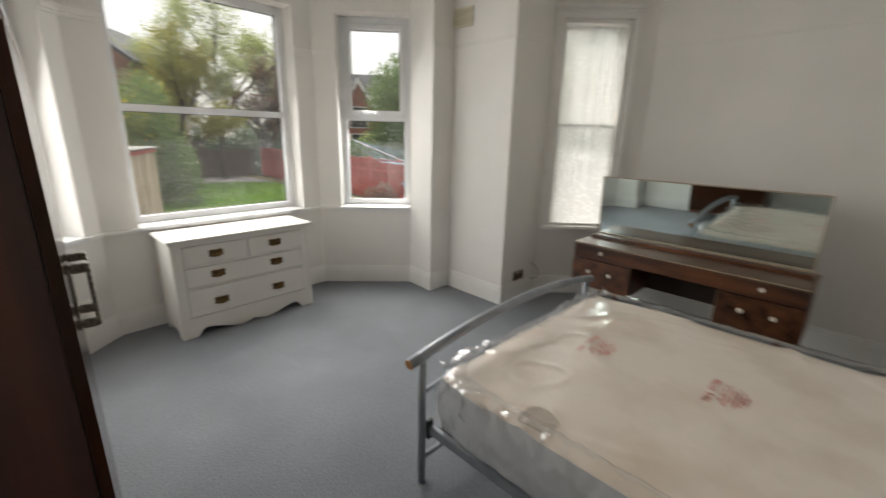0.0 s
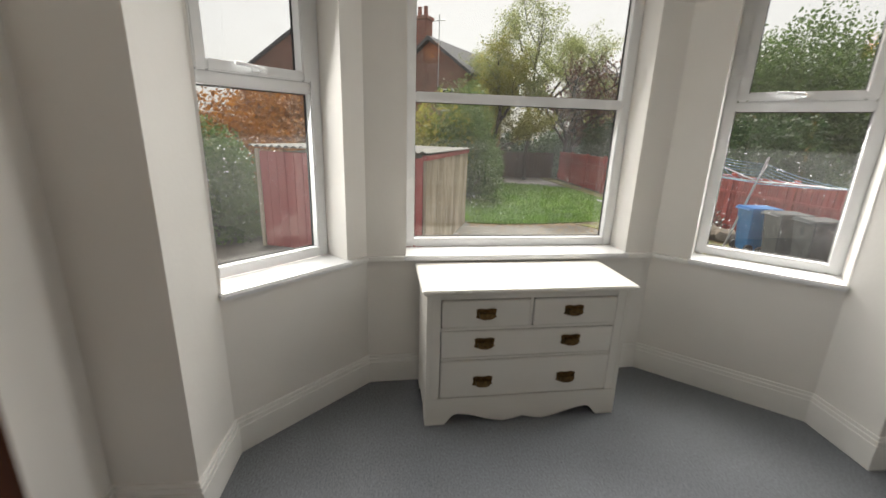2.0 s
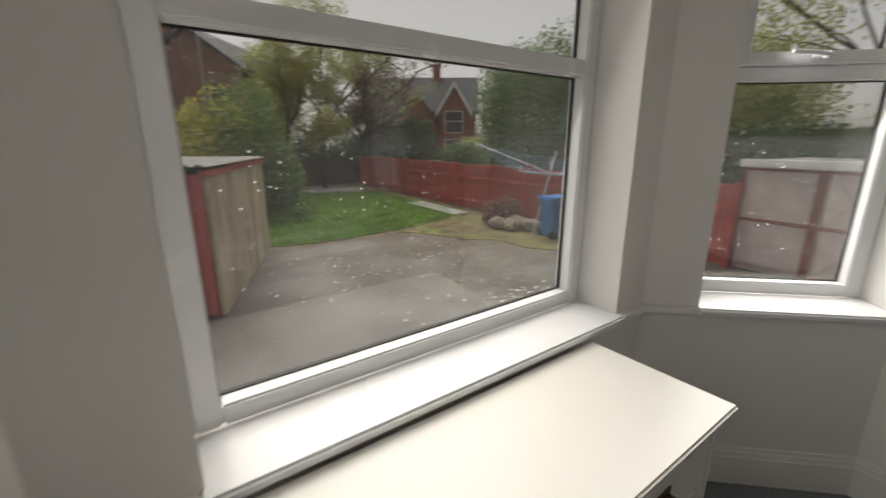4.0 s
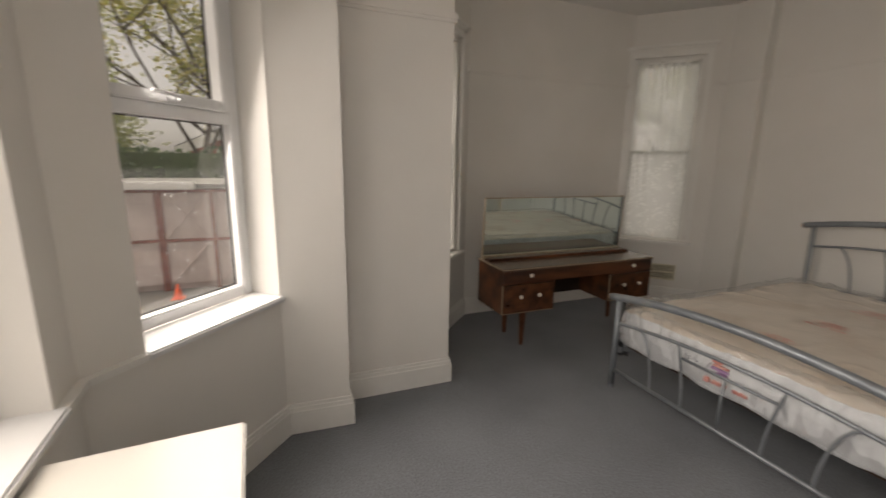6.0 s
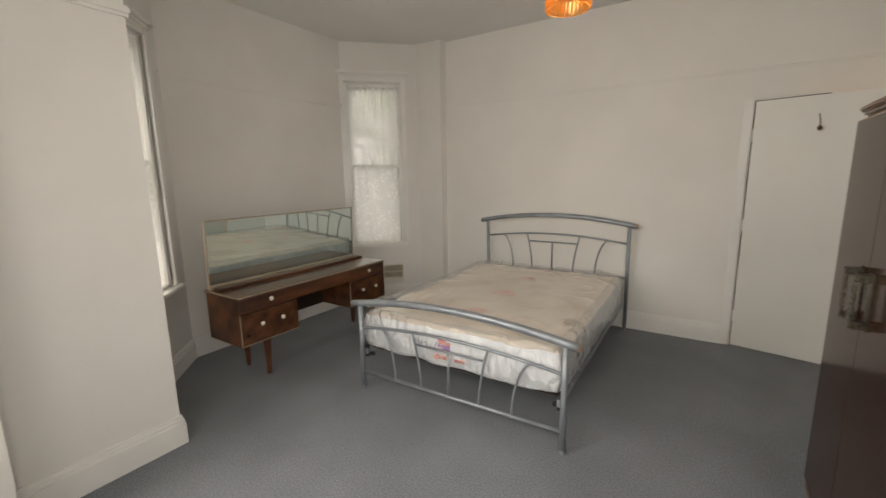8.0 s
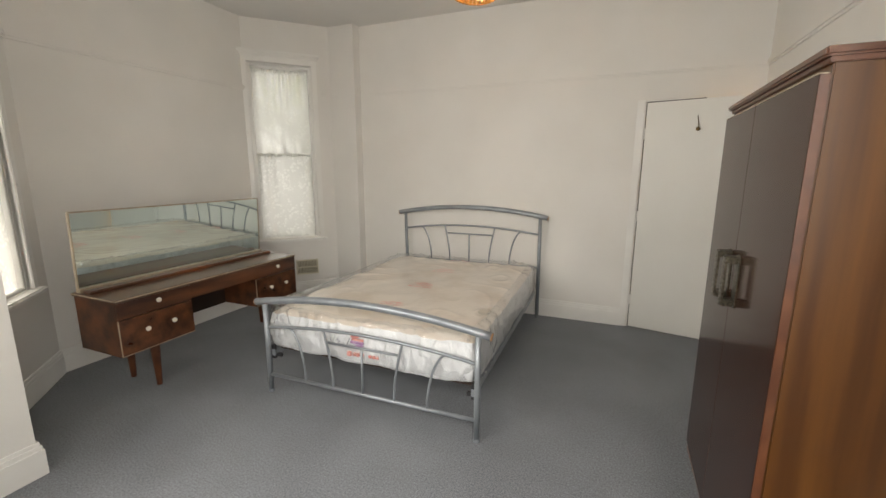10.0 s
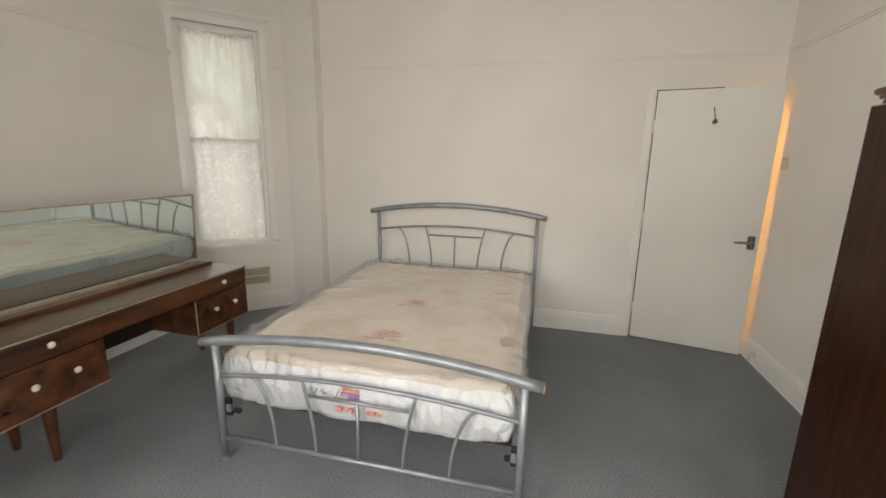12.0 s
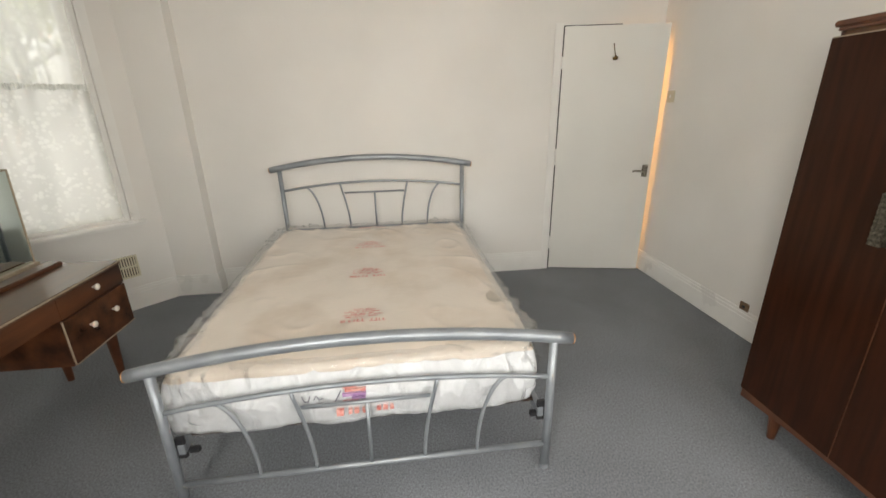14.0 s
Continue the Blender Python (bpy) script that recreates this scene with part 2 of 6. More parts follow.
def amber_material():
    m, n, l, p = nodes_of("amber_shade_glass")
    n.remove(p)
    tl, gl, tr, a, b = n.new("ShaderNodeBsdfTranslucent"), n.new("ShaderNodeBsdfGlossy"), n.new("ShaderNodeBsdfTransparent"), n.new("ShaderNodeMixShader"), n.new("ShaderNodeMixShader")
    tl.inputs["Color"].default_value = (1.0, 0.66, 0.30, 1)
    tr.inputs["Color"].default_value = (1.0, 0.78, 0.45, 1)
    gl.inputs["Roughness"].default_value = 0.08
    a.inputs[0].default_value, b.inputs[0].default_value = 0.45, 0.10
    l.new(tl.outputs[0], a.inputs[1])
    l.new(tr.outputs[0], a.inputs[2])
    l.new(a.outputs[0], b.inputs[1])
    l.new(gl.outputs[0], b.inputs[2])
    l.new(b.outputs[0], n["Material Output"].inputs["Surface"])
    return m


AMBER = amber_material()


def glow_material(name, colour, strength):
    m, n, l, p = nodes_of(name)
    setp(p, Base_Color=(*colour, 1))
    p.inputs["Emission Color"].default_value = (*colour, 1)
    p.inputs["Emission Strength"].default_value = strength
    return m


BULB = glow_material("lit_bulb", (1.0, 0.72, 0.36), 5.0)


def ticking_material():
    """Cream quilted ticking with faint stains under clear film."""
    m, n, l, p = nodes_of("cream_mattress_ticking")
    tc = n.new("ShaderNodeTexCoord")
    st, wr, fine = n.new("ShaderNodeTexNoise"), n.new("ShaderNodeTexNoise"), n.new("ShaderNodeTexVoronoi")
    st.inputs["Scale"].default_value, st.inputs["Detail"].default_value = 3.2, 5
    wr.inputs["Scale"].default_value, wr.inputs["Detail"].default_value, wr.inputs["Distortion"].default_value = 5, 4, 1.4
    fine.inputs["Scale"].default_value = 16
    for t in (st, wr, fine):
        l.new(tc.outputs["Object"], t.inputs["Vector"])
    ramp = n.new("ShaderNodeValToRGB")
    ramp.color_ramp.elements[0].position, ramp.color_ramp.elements[0].color = 0.28, (0.66, 0.56, 0.46, 1)
    ramp.color_ramp.elements[1].position, ramp.color_ramp.elements[1].color = 0.55, (0.79, 0.715, 0.63, 1)
    l.new(st.outputs["Fac"], ramp.inputs[0])
    l.new(ramp.outputs[0], p.inputs["Base Color"])
    add = n.new("ShaderNodeMath")
    add.operation = "MULTIPLY_ADD"
    add.inputs[1].default_value = 0.06
    l.new(fine.outputs["Distance"], add.inputs[0])
    l.new(wr.outputs["Fac"], add.inputs[2])
    bp = n.new("ShaderNodeBump")
    bp.inputs["Strength"].default_value, bp.inputs["Distance"].default_value = 0.22, 0.010
    l.new(add.outputs[0], bp.inputs["Height"])
    l.new(bp.outputs[0], p.inputs["Normal"])
    setp(p, Roughness=0.62)
    # loose film: sharp shallow creases in the gloss alone
    cr, ab, cb = n.new("ShaderNodeTexNoise"), n.new("ShaderNodeMath"), n.new("ShaderNodeBump")
    cr.inputs["Scale"].default_value, cr.inputs["Detail"].default_value, cr.inputs["Distortion"].default_value = 4.5, 3, 1.6
    l.new(tc.outputs["Object"], cr.inputs["Vector"])
    ab.operation = "PINGPONG"
    ab.inputs[1].default_value = 0.12
    l.new(cr.outputs["Fac"], ab.inputs[0])
    cb.inputs["Strength"].default_value, cb.inputs["Distance"].default_value = 0.22, 0.02
    l.new(ab.outputs[0], cb.inputs["Height"])
    l.new(cb.outputs[0], p.inputs["Coat Normal"])
    p.inputs["Coat Weight"].default_value = 1.0
    p.inputs["Coat Roughness"].default_value = 0.16
    return m


TICKING = ticking_material()


def film_material(name, colour, rough):
    """Creased clear plastic film over white cloth."""
    m, n, l, p = nodes_of(name)
    tc, wr, mp = n.new("ShaderNodeTexCoord"), n.new("ShaderNodeTexNoise"), n.new("ShaderNodeMapping")
    mp.inputs["Scale"].default_value = (1, 1, 0.6)
    wr.inputs["Scale"].default_value, wr.inputs["Detail"].default_value, wr.inputs["Distortion"].default_value = 9, 7, 2.0
    l.new(tc.outputs["Object"], mp.inputs["Vector"])
    l.new(mp.outputs[0], wr.inputs["Vector"])
    bp = n.new("ShaderNodeBump")
    bp.inputs["Strength"].default_value, bp.inputs["Distance"].default_value = 0.8, 0.02
    l.new(wr.outputs["Fac"], bp.inputs["Height"])
    l.new(bp.outputs[0], p.inputs["Normal"])
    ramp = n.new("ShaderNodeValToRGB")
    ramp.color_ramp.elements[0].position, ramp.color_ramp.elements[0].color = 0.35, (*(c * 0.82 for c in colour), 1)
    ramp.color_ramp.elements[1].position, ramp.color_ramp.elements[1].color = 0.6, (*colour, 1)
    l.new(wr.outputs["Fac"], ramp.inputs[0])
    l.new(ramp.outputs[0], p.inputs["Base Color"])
    setp(p, Roughness=rough)
    p.inputs["Coat Weight"].default_value = 0.4
    return m


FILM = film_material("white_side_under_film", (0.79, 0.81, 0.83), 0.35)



def clear_film_material():
    m, n, l, p = nodes_of("clear_polythene")
    n.remove(p)
    tr, gl, df, a, b = n.new("ShaderNodeBsdfTransparent"), n.new("ShaderNodeBsdfGlossy"), n.new("ShaderNodeBsdfDiffuse"), n.new("ShaderNodeMixShader"), n.new("ShaderNodeMixShader")
    lw, mr = n.new("ShaderNodeLayerWeight"), n.new("ShaderNodeMapRange")
    lw.inputs["Blend"].default_value = 0.35
    mr.inputs["To Min"].default_value, mr.inputs["To Max"].default_value = 0.03, 0.34
    l.new(lw.outputs["Fresnel"], mr.inputs["Value"])
    df.inputs["Color"].default_value = (0.85, 0.86, 0.86, 1)
    gl.inputs["Roughness"].default_value = 0.14
    a.inputs[0].default_value = 0.05
    l.new(tr.outputs[0], a.inputs[1])
    l.new(df.outputs[0], a.inputs[2])
    l.new(mr.outputs[0], b.inputs[0])
    l.new(a.outputs[0], b.inputs[1])
    l.new(gl.outputs[0], b.inputs[2])
    l.new(b.outputs[0], n["Material Output"].inputs["Surface"])
    return m


CLEARFILM = clear_film_material()

# outdoor materials
TARMAC = surf("wet_tarmac", (0.055, 0.046, 0.038), (0.165, 0.160, 0.152), 0.55, 0.50, 60, 0.4, dist=0.006, low=0.36, high=0.62)
SOIL = surf("lawn_soil", (0.078, 0.117, 0.026), (0.156, 0.247, 0.039), 2.5, 0.9, 60, 0.6, dist=0.02)
GRASS = surf("lawn_grass", (0.143, 0.312, 0.033), (0.260, 0.494, 0.065), 1.2, 0.7, 30, 0.0)
VERGE = surf("mossy_verge", (0.105, 0.080, 0.045), (0.21, 0.23, 0.07), 2.2, 0.9, 40, 0.8, dist=0.03)
LITTER = surf("fallen_leaf", (0.16, 0.08, 0.03), (0.34, 0.26, 0.12), 9, 0.7, 30, 0.0)
PEBBLE = surf("pale_chip", (0.5, 0.48, 0.45), (0.68, 0.66, 0.62), 9, 0.7, 30, 0.0)
REDBOARD = surf("red_fence_board", (0.38, 0.042, 0.032), (0.58, 0.085, 0.060), 6, 0.6, 60, 0.3, stretch=(1, 1, 0.2), vary=0.14)
BROWNBOARD = surf("brown_fence_board", (0.07, 0.04, 0.028), (0.14, 0.085, 0.06), 6, 0.75, 60, 0.3, stretch=(1, 1, 0.2), vary=0.2)
SHEDRED = surf("red_shed_front", (0.46, 0.09, 0.09), (0.58, 0.15, 0.14), 4, 0.6, 60, 0.2, stretch=(1, 1, 0.15))
SHEDCREAM = surf("stained_cream_panel", (0.34, 0.28, 0.19), (0.62, 0.55, 0.42), 1.6, 0.8, 70, 0.3, stretch=(1.6, 1.6, 0.35))
CORRUG = surf("grey_corrugated_sheet", (0.16, 0.16, 0.15), (0.27, 0.27, 0.25), 5, 0.7, 60, 0.2)
GARAGEP = surf("pale_pink_garage_panel", (0.55, 0.46, 0.43), (0.66, 0.57, 0.54), 3, 0.6, 60, 0.1)
RUSTRED = surf("rust_red_frame", (0.18, 0.045, 0.03), (0.28, 0.075, 0.05), 8, 0.6, 60, 0.2)
CONE = surf("orange_cone", (0.85, 0.10, 0.03), (0.95, 0.16, 0.05), 8, 0.45, 60, 0.0)
BINBLUE = surf("blue_bin_plastic", (0.010, 0.16, 0.48), (0.02, 0.22, 0.58), 5, 0.42, 60, 0.1)
BINGREY = surf("grey_bin_plastic", (0.07, 0.08, 0.085), (0.12, 0.13, 0.135), 5, 0.45, 60, 0.1)
WHITEPL = surf("white_label", (0.7, 0.7, 0.7), (0.8, 0.8, 0.8), 5, 0.5, 60, 0.0)
GALV = surf("galvanised_tube", (0.50, 0.51, 0.52), (0.62, 0.63, 0.64), 12, 0.4, 60, 0.0, metal=0.6)
CORD = surf("blue_line", (0.15, 0.35, 0.55), (0.25, 0.45, 0.65), 12, 0.5, 60, 0.0)
def brick_material(name, one, two, mortar):
    m, n, l, p = nodes_of(name)
    tc, sep, com, ad = n.new("ShaderNodeTexCoord"), n.new("ShaderNodeSeparateXYZ"), n.new("ShaderNodeCombineXYZ"), n.new("ShaderNodeMath")
    l.new(tc.outputs["Object"], sep.inputs[0])
    l.new(sep.outputs["X"], ad.inputs[0])
    l.new(sep.outputs["Y"], ad.inputs[1])
    l.new(ad.outputs[0], com.inputs["X"])
    l.new(sep.outputs["Z"], com.inputs["Y"])
    br, nz, mx = n.new("ShaderNodeTexBrick"), n.new("ShaderNodeTexNoise"), n.new("ShaderNodeMixRGB")
    br.inputs["Scale"].default_value = 1.0
    br.inputs["Brick Width"].default_value, br.inputs["Row Height"].default_value, br.inputs["Mortar Size"].default_value = 0.23, 0.078, 0.010
    for k, v in (("Color1", one), ("Color2", two), ("Mortar", mortar)):
        br.inputs[k].default_value = (*v, 1)
    nz.inputs["Scale"].default_value, nz.inputs["Detail"].default_value = 1.6, 6
    l.new(com.outputs[0], br.inputs["Vector"])
    l.new(com.outputs[0], nz.inputs["Vector"])
    mx.blend_type = "MULTIPLY"
    mx.inputs[0].default_value = 0.7
    l.new(br.outputs["Color"], mx.inputs[1])
    l.new(nz.outputs["Fac"], mx.inputs[2])
    l.new(mx.outputs[0], p.inputs["Base Color"])
    bp = n.new("ShaderNodeBump")
    bp.invert = True
    bp.inputs["Strength"].default_value, bp.inputs["Distance"].default_value = 0.6, 0.01
    l.new(br.outputs["Fac"], bp.inputs["Height"])
    l.new(bp.outputs[0], p.inputs["Normal"])
    setp(p, Roughness=0.88)
    return m


BRICK = brick_material("red_brick", (0.50, 0.11, 0.07), (0.62, 0.20, 0.13), (0.48, 0.42, 0.36))
BRICKPALE = brick_material("buff_brick", (0.40, 0.15, 0.11), (0.54, 0.25, 0.19), (0.46, 0.38, 0.33))
SLATE = surf("wet_slate", (0.075, 0.08, 0.09), (0.14, 0.145, 0.16), 4, 0.8, 40, 0.4, spec=0.2)
WHITEWOOD = surf("white_bargeboard", (0.74, 0.74, 0.72), (0.80, 0.80, 0.78), 5, 0.5, 60, 0.0)
DARKPANE = surf("dark_window", (0.02, 0.022, 0.025), (0.05, 0.052, 0.055), 5, 0.1, 60, 0.0)
STONE = surf("rough_stone", (0.16, 0.13, 0.10), (0.30, 0.25, 0.20), 6, 0.9, 40, 0.8, dist=0.02)
BARK = surf("bark", (0.045, 0.035, 0.028), (0.11, 0.09, 0.07), 9, 0.9, 40, 0.7, stretch=(1, 1, 0.3), dist=0.02)


def leaf_material(name, a, b, c):
    m, n, l, p = nodes_of(name)
    g, ramp = n.new("ShaderNodeNewGeometry"), n.new("ShaderNodeValToRGB")
    ramp.color_ramp.elements[0].color = (*a, 1)
    ramp.color_ramp.elements[1].color = (*c, 1)
    e = ramp.color_ramp.elements.new(0.5)
    e.color = (*b, 1)
    l.new(g.outputs["Random Per Island"], ramp.inputs[0])
    l.new(ramp.outputs[0], p.inputs["Base Color"])
    tl, mx = n.new("ShaderNodeBsdfTranslucent"), n.new("ShaderNodeMixShader")
    l.new(ramp.outputs[0], tl.inputs["Color"])
    mx.inputs[0].default_value = 0.45
    setp(p, Roughness=0.5)
    l.new(p.outputs[0], mx.inputs[1])
    l.new(tl.outputs[0], mx.inputs[2])
    l.new(mx.outputs[0], n["Material Output"].inputs["Surface"])
    return m


LEAF_YELLOW = leaf_material("yellow_green_leaves", (0.20, 0.25, 0.05), (0.42, 0.43, 0.10), (0.56, 0.46, 0.11))
LEAF_GREEN = leaf_material("green_leaves", (0.075, 0.135, 0.042), (0.135, 0.215, 0.070), (0.205, 0.290, 0.105))
LEAF_DARK = leaf_material("dark_evergreen_leaves", (0.038, 0.075, 0.034), (0.066, 0.122, 0.053), (0.113, 0.179, 0.075))
LEAF_RUST = leaf_material("rust_leaves", (0.16, 0.08, 0.04), (0.40, 0.16, 0.03), (0.55, 0.25, 0.05))
LEAF_PALE = leaf_material("pale_olive_leaves", (0.226, 0.282, 0.113), (0.377, 0.434, 0.170), (0.566, 0.600, 0.264))
LEAF_PLUM = leaf_material("plum_leaves", (0.133, 0.066, 0.066), (0.226, 0.113, 0.094), (0.320, 0.208, 0.133))


# ---- building helpers ----
def part(name, bm, material, parent=None, label="", smooth=False):
    """Links a bmesh as one mesh object, under a thing or a part."""
    me = bpy.data.meshes.new(name)
    bm.to_mesh(me)
    bm.free()
    me.materials.append(material)
    if smooth:
        for p in me.polygons:
            p.use_smooth = True
    ob = new(name, me)
    if parent:
        ob.parent = parent
    if label:
        tagged(ob, label)
    return ob


def thing(name, label, category, group="", at=None):
    ob = new(name)
    ob.empty_display_size = 0.1
    if at is not None:
        ob.matrix_basis = at
    return tagged(ob, label, category, group)


def box(bm, x0, x1, y0, y1, z0, z1, bevel=0.0, m=None):
    r = bmesh.ops.create_cube(bm, size=1.0, matrix=Matrix.Translation(((x0 + x1) / 2, (y0 + y1) / 2, (z0 + z1) / 2)) @ Matrix.Diagonal((abs(x1 - x0), abs(y1 - y0), abs(z1 - z0), 1)))
    vs = r["verts"]
    if bevel:
        es = list({e for v in vs for e in v.link_edges})
        b = bmesh.ops.bevel(bm, geom=es, offset=bevel, segments=2, affect="EDGES", clamp_overlap=True)
        vs = list({v for f in b["faces"] for v in f.verts} | {v for v in vs if v.is_valid})
        if m is not None:
            done = set()
            stack = list(vs)
            while stack:
                v = stack.pop()
                if v in done:
                    continue
                done.add(v)
                stack.extend(e.other_vert(v) for e in v.link_edges)
            vs = list(done)
    if m is not None:
        bmesh.ops.transform(bm, matrix=m, verts=vs)
    return bm


def boxed(x0, x1, y0, y1, z0, z1, bevel=0.0, m=None):
    return box(bmesh.new(), x0, x1, y0, y1, z0, z1, bevel, m)


def prism(bm, pts, z0, z1, m=None):
    lo = [bm.verts.new((x, y, z0)) for x, y in pts]
    hi = [bm.verts.new((x, y, z1)) for x, y in pts]
    n = len(pts)
    fs = [bm.faces.new(lo[::-1]), bm.faces.new(hi)]
    for i in range(n):
        fs.append(bm.faces.new((lo[i], lo[(i + 1) % n], hi[(i + 1) % n], hi[i])))
    bmesh.ops.recalc_face_normals(bm, faces=fs)
    if m is not None:
        bmesh.ops.transform(bm, matrix=m, verts=lo + hi)
    return bm


def tube(bm, pts, r, segs=10, r_end=None):
    """A round bar along points, closed at both ends."""
    pts = [Vector(p) for p in pts]
    n = len(pts)
    rings = []
    up = Vector((0.31, 0.17, 0.93)).normalized()
    for i, p in enumerate(pts):
        d = (pts[min(i + 1, n - 1)] - pts[max(i - 1, 0)]).normalized()
        u = d.cross(up)
        if u.length < 0.05:
            u = d.cross(Vector((1, 0, 0)))
        u.normalize()
        v = d.cross(u)
        rr = r if r_end is None else r + (r_end - r) * i / max(1, n - 1)
        rings.append([bm.verts.new(p + rr * (math.cos(a) * u + math.sin(a) * v)) for a in (2 * math.pi * k / segs for k in range(segs))])
    fs = [bm.faces.new(rings[0]), bm.faces.new(rings[-1][::-1])]
    for a, b in zip(rings, rings[1:]):
        for k in range(segs):
            fs.append(bm.faces.new((a[k], b[k], b[(k + 1) % segs], a[(k + 1) % segs])))
    bmesh.ops.recalc_face_normals(bm, faces=fs)
    return bm


def lathe(bm, profile, segs=20, m=None):
    """Turns (radius, z) pairs about the z axis."""
    rings, made = [], []
    for r, z in profile:
        ring = [bm.verts.new((r * math.cos(2 * math.pi * k / segs), r * math.sin(2 * math.pi * k / segs), z)) for k in range(segs)]
        rings.append(ring)
        made += ring
    fs = [bm.faces.new(rings[0][::-1]), bm.faces.new(rings[-1])]
    for a, b in zip(rings, rings[1:]):
        for k in range(segs):
            fs.append(bm.faces.new((a[k], a[(k + 1) % segs], b[(k + 1) % segs], b[k])))
    bmesh.ops.recalc_face_normals(bm, faces=fs)
    if m is not None:
        bmesh.ops.transform(bm, matrix=m, verts=made)
    return bm


def arc(p0, p1, rise, n=14, up=(0, 0, 1)):
    p0, p1, up = Vector(p0), Vector(p1), Vector(up)
    return [p0.lerp(p1, k / n) + up * rise * (1 - (2 * k / n - 1) ** 2) for k in range(n + 1)]


def structure(ob, label, category):
    return tagged(ob, label, category, kind="structure")


# ---- the room ----
CEILING = 2.90
GROUND = -1.05
THICK = 0.25
PLAN = [(-0.76, -1.42), (-0.76, 2.33), (-0.46, 2.33), (-0.462, 2.665), (0.085, 3.20), (1.775, 3.295), (2.437, 2.722), (2.42, 2.40),
        (2.66, 2.40), (2.66, 1.72), (3.16, 1.72), (3.78, 1.10), (3.78, -0.71), (3.185, -1.305), (2.87, -1.305), (2.87, -1.42)]
PLAN_NAMES = ["west", "bay_return_west", "bay_jamb_west", "bay_west", "bay_centre", "bay_east", "bay_jamb_east", "bay_return_east",
              "pier", "alcove_return", "alcove_north", "alcove_east", "alcove_south", "alcove_pier", "alcove_step", "south"]
N_WALLS = len(PLAN)


def offset_plan(d):
    """The outline moved outward by d, with mitred corners."""
    out = []
    for i in range(N_WALLS):
        p, q, r = (Vector(PLAN[k % N_WALLS]) for k in (i - 1, i, i + 1))
        a, b = (q - p).normalized(), (r - q).normalized()
        na, nb = Vector((-a.y, a.x)), Vector((-b.y, b.x))
        out.append(q + (na + nb) * (d / (1 + na.dot(nb))))
    return out


OUTER = offset_plan(THICK)


def wall_matrix(i):
    """Along the wall, outward, up; the origin at the wall's first corner on the floor."""
    a = Vector(PLAN[i])
    b = Vector(PLAN[(i + 1) % N_WALLS])
    d = (b - a).normalized()
    m = Matrix(((d.x, -d.y, 0, a.x), (d.y, d.x, 0, a.y), (0, 0, 1, 0), (0, 0, 0, 1)))
    return m, (b - a).length


OPENINGS = {3: (0.012, 0.637, 0.745, 2.49), 4: (0.2125, 1.5175, 0.745, 2.49), 5: (0.205, 0.870, 0.745, 2.49),
            10: (0.085, 0.670, 0.67, 2.43), 12: (0.03, 0.65, 0.67, 2.49), 15: (2.80, 3.605, 0.0, 1.995)}


def build_wall(i):
    m, length = wall_matrix(i)
    j = (i + 1) % N_WALLS
    inv = m.inverted()
    o0, o1 = (inv @ Vector((*OUTER[k], 0)) for k in (i, j))
    bm = bmesh.new()

    def slab(s0, s1, z0, z1):
        """Between two places along the wall; its ends follow the mitres."""
        a = (o0.x, o0.y) if s0 <= 0 else (s0, THICK)
        b = (o1.x, o1.y) if s1 >= length else (s1, THICK)
        prism(bm, [(max(s0, 0), 0), (min(s1, length), 0), b, a], z0, z1)

    if i in OPENINGS:
        s0, s1, z0, z1 = OPENINGS[i]
        slab(0, s0, 0, CEILING)
        slab(s1, length, 0, CEILING)
        if z0 > 0:
            slab(s0, s1, 0, z0)
        slab(s0, s1, z1, CEILING)
    else:
        slab(0, length, 0, CEILING)
    bmesh.ops.transform(bm, matrix=m, verts=bm.verts)
    ob = part("wall_" + PLAN_NAMES[i], bm, WALL)
    return structure(ob, "white-painted plaster wall of the bedroom", "wall")


WALLS = [build_wall(i) for i in range(N_WALLS)]

bm = prism(bmesh.new(), [tuple(p) for p in offset_plan(THICK - 0.01)], -0.12, 0.0)
floor = structure(part("floor", bm, CARPET), "dark grey ribbed carpet over the whole floor", "floor")
bm = prism(bmesh.new(), [tuple(p) for p in offset_plan(THICK - 0.01)], CEILING, CEILING + 0.14)
ceiling = structure(part("ceiling", bm, CEIL), "plain off-white painted ceiling", "ceiling")
bm = prism(bmesh.new(), [tuple(p) for p in offset_plan(THICK - 0.005)], GROUND - 0.1, -0.12)
structure(part("foundation_wall", bm, BRICK), "red brick footing below the bedroom floor", "wall")


def moulding(name, tiers, skip, label, category):
    """A strip that follows the walls; tiers are (z0, z1, proud). skip: wall -> stretches left free."""
    for i in range(N_WALLS):
        m, length = wall_matrix(i)
        inv = m.inverted()
        free = skip.get(i, [])
        if free == "all":
            continue
        cuts = [0.0]
        for a, b in free:
            cuts += [a, b]
        cuts.append(length)
        bm = bmesh.new()
        for z0, z1, proud in tiers:
            ins = offset_plan(-proud)
            q0, q1 = (inv @ Vector((*ins[k], 0)) for k in (i, (i + 1) % N_WALLS))
            for a, b in zip(cuts[::2], cuts[1::2]):
                if b - a < 0.004:
                    continue
                e0 = (q0.x, q0.y) if a <= 0 else (a, -proud)
                e1 = (q1.x, q1.y) if b >= length else (b, -proud)
                prism(bm, [(a, 0.001), (b, 0.001), e1, e0], z0, z1)
        if not bm.verts:
            bm.free()
            continue
        bmesh.ops.transform(bm, matrix=m, verts=bm.verts)
        structure(part(name, bm, WALL if name.endswith("_rail") else TRIM), label, category)


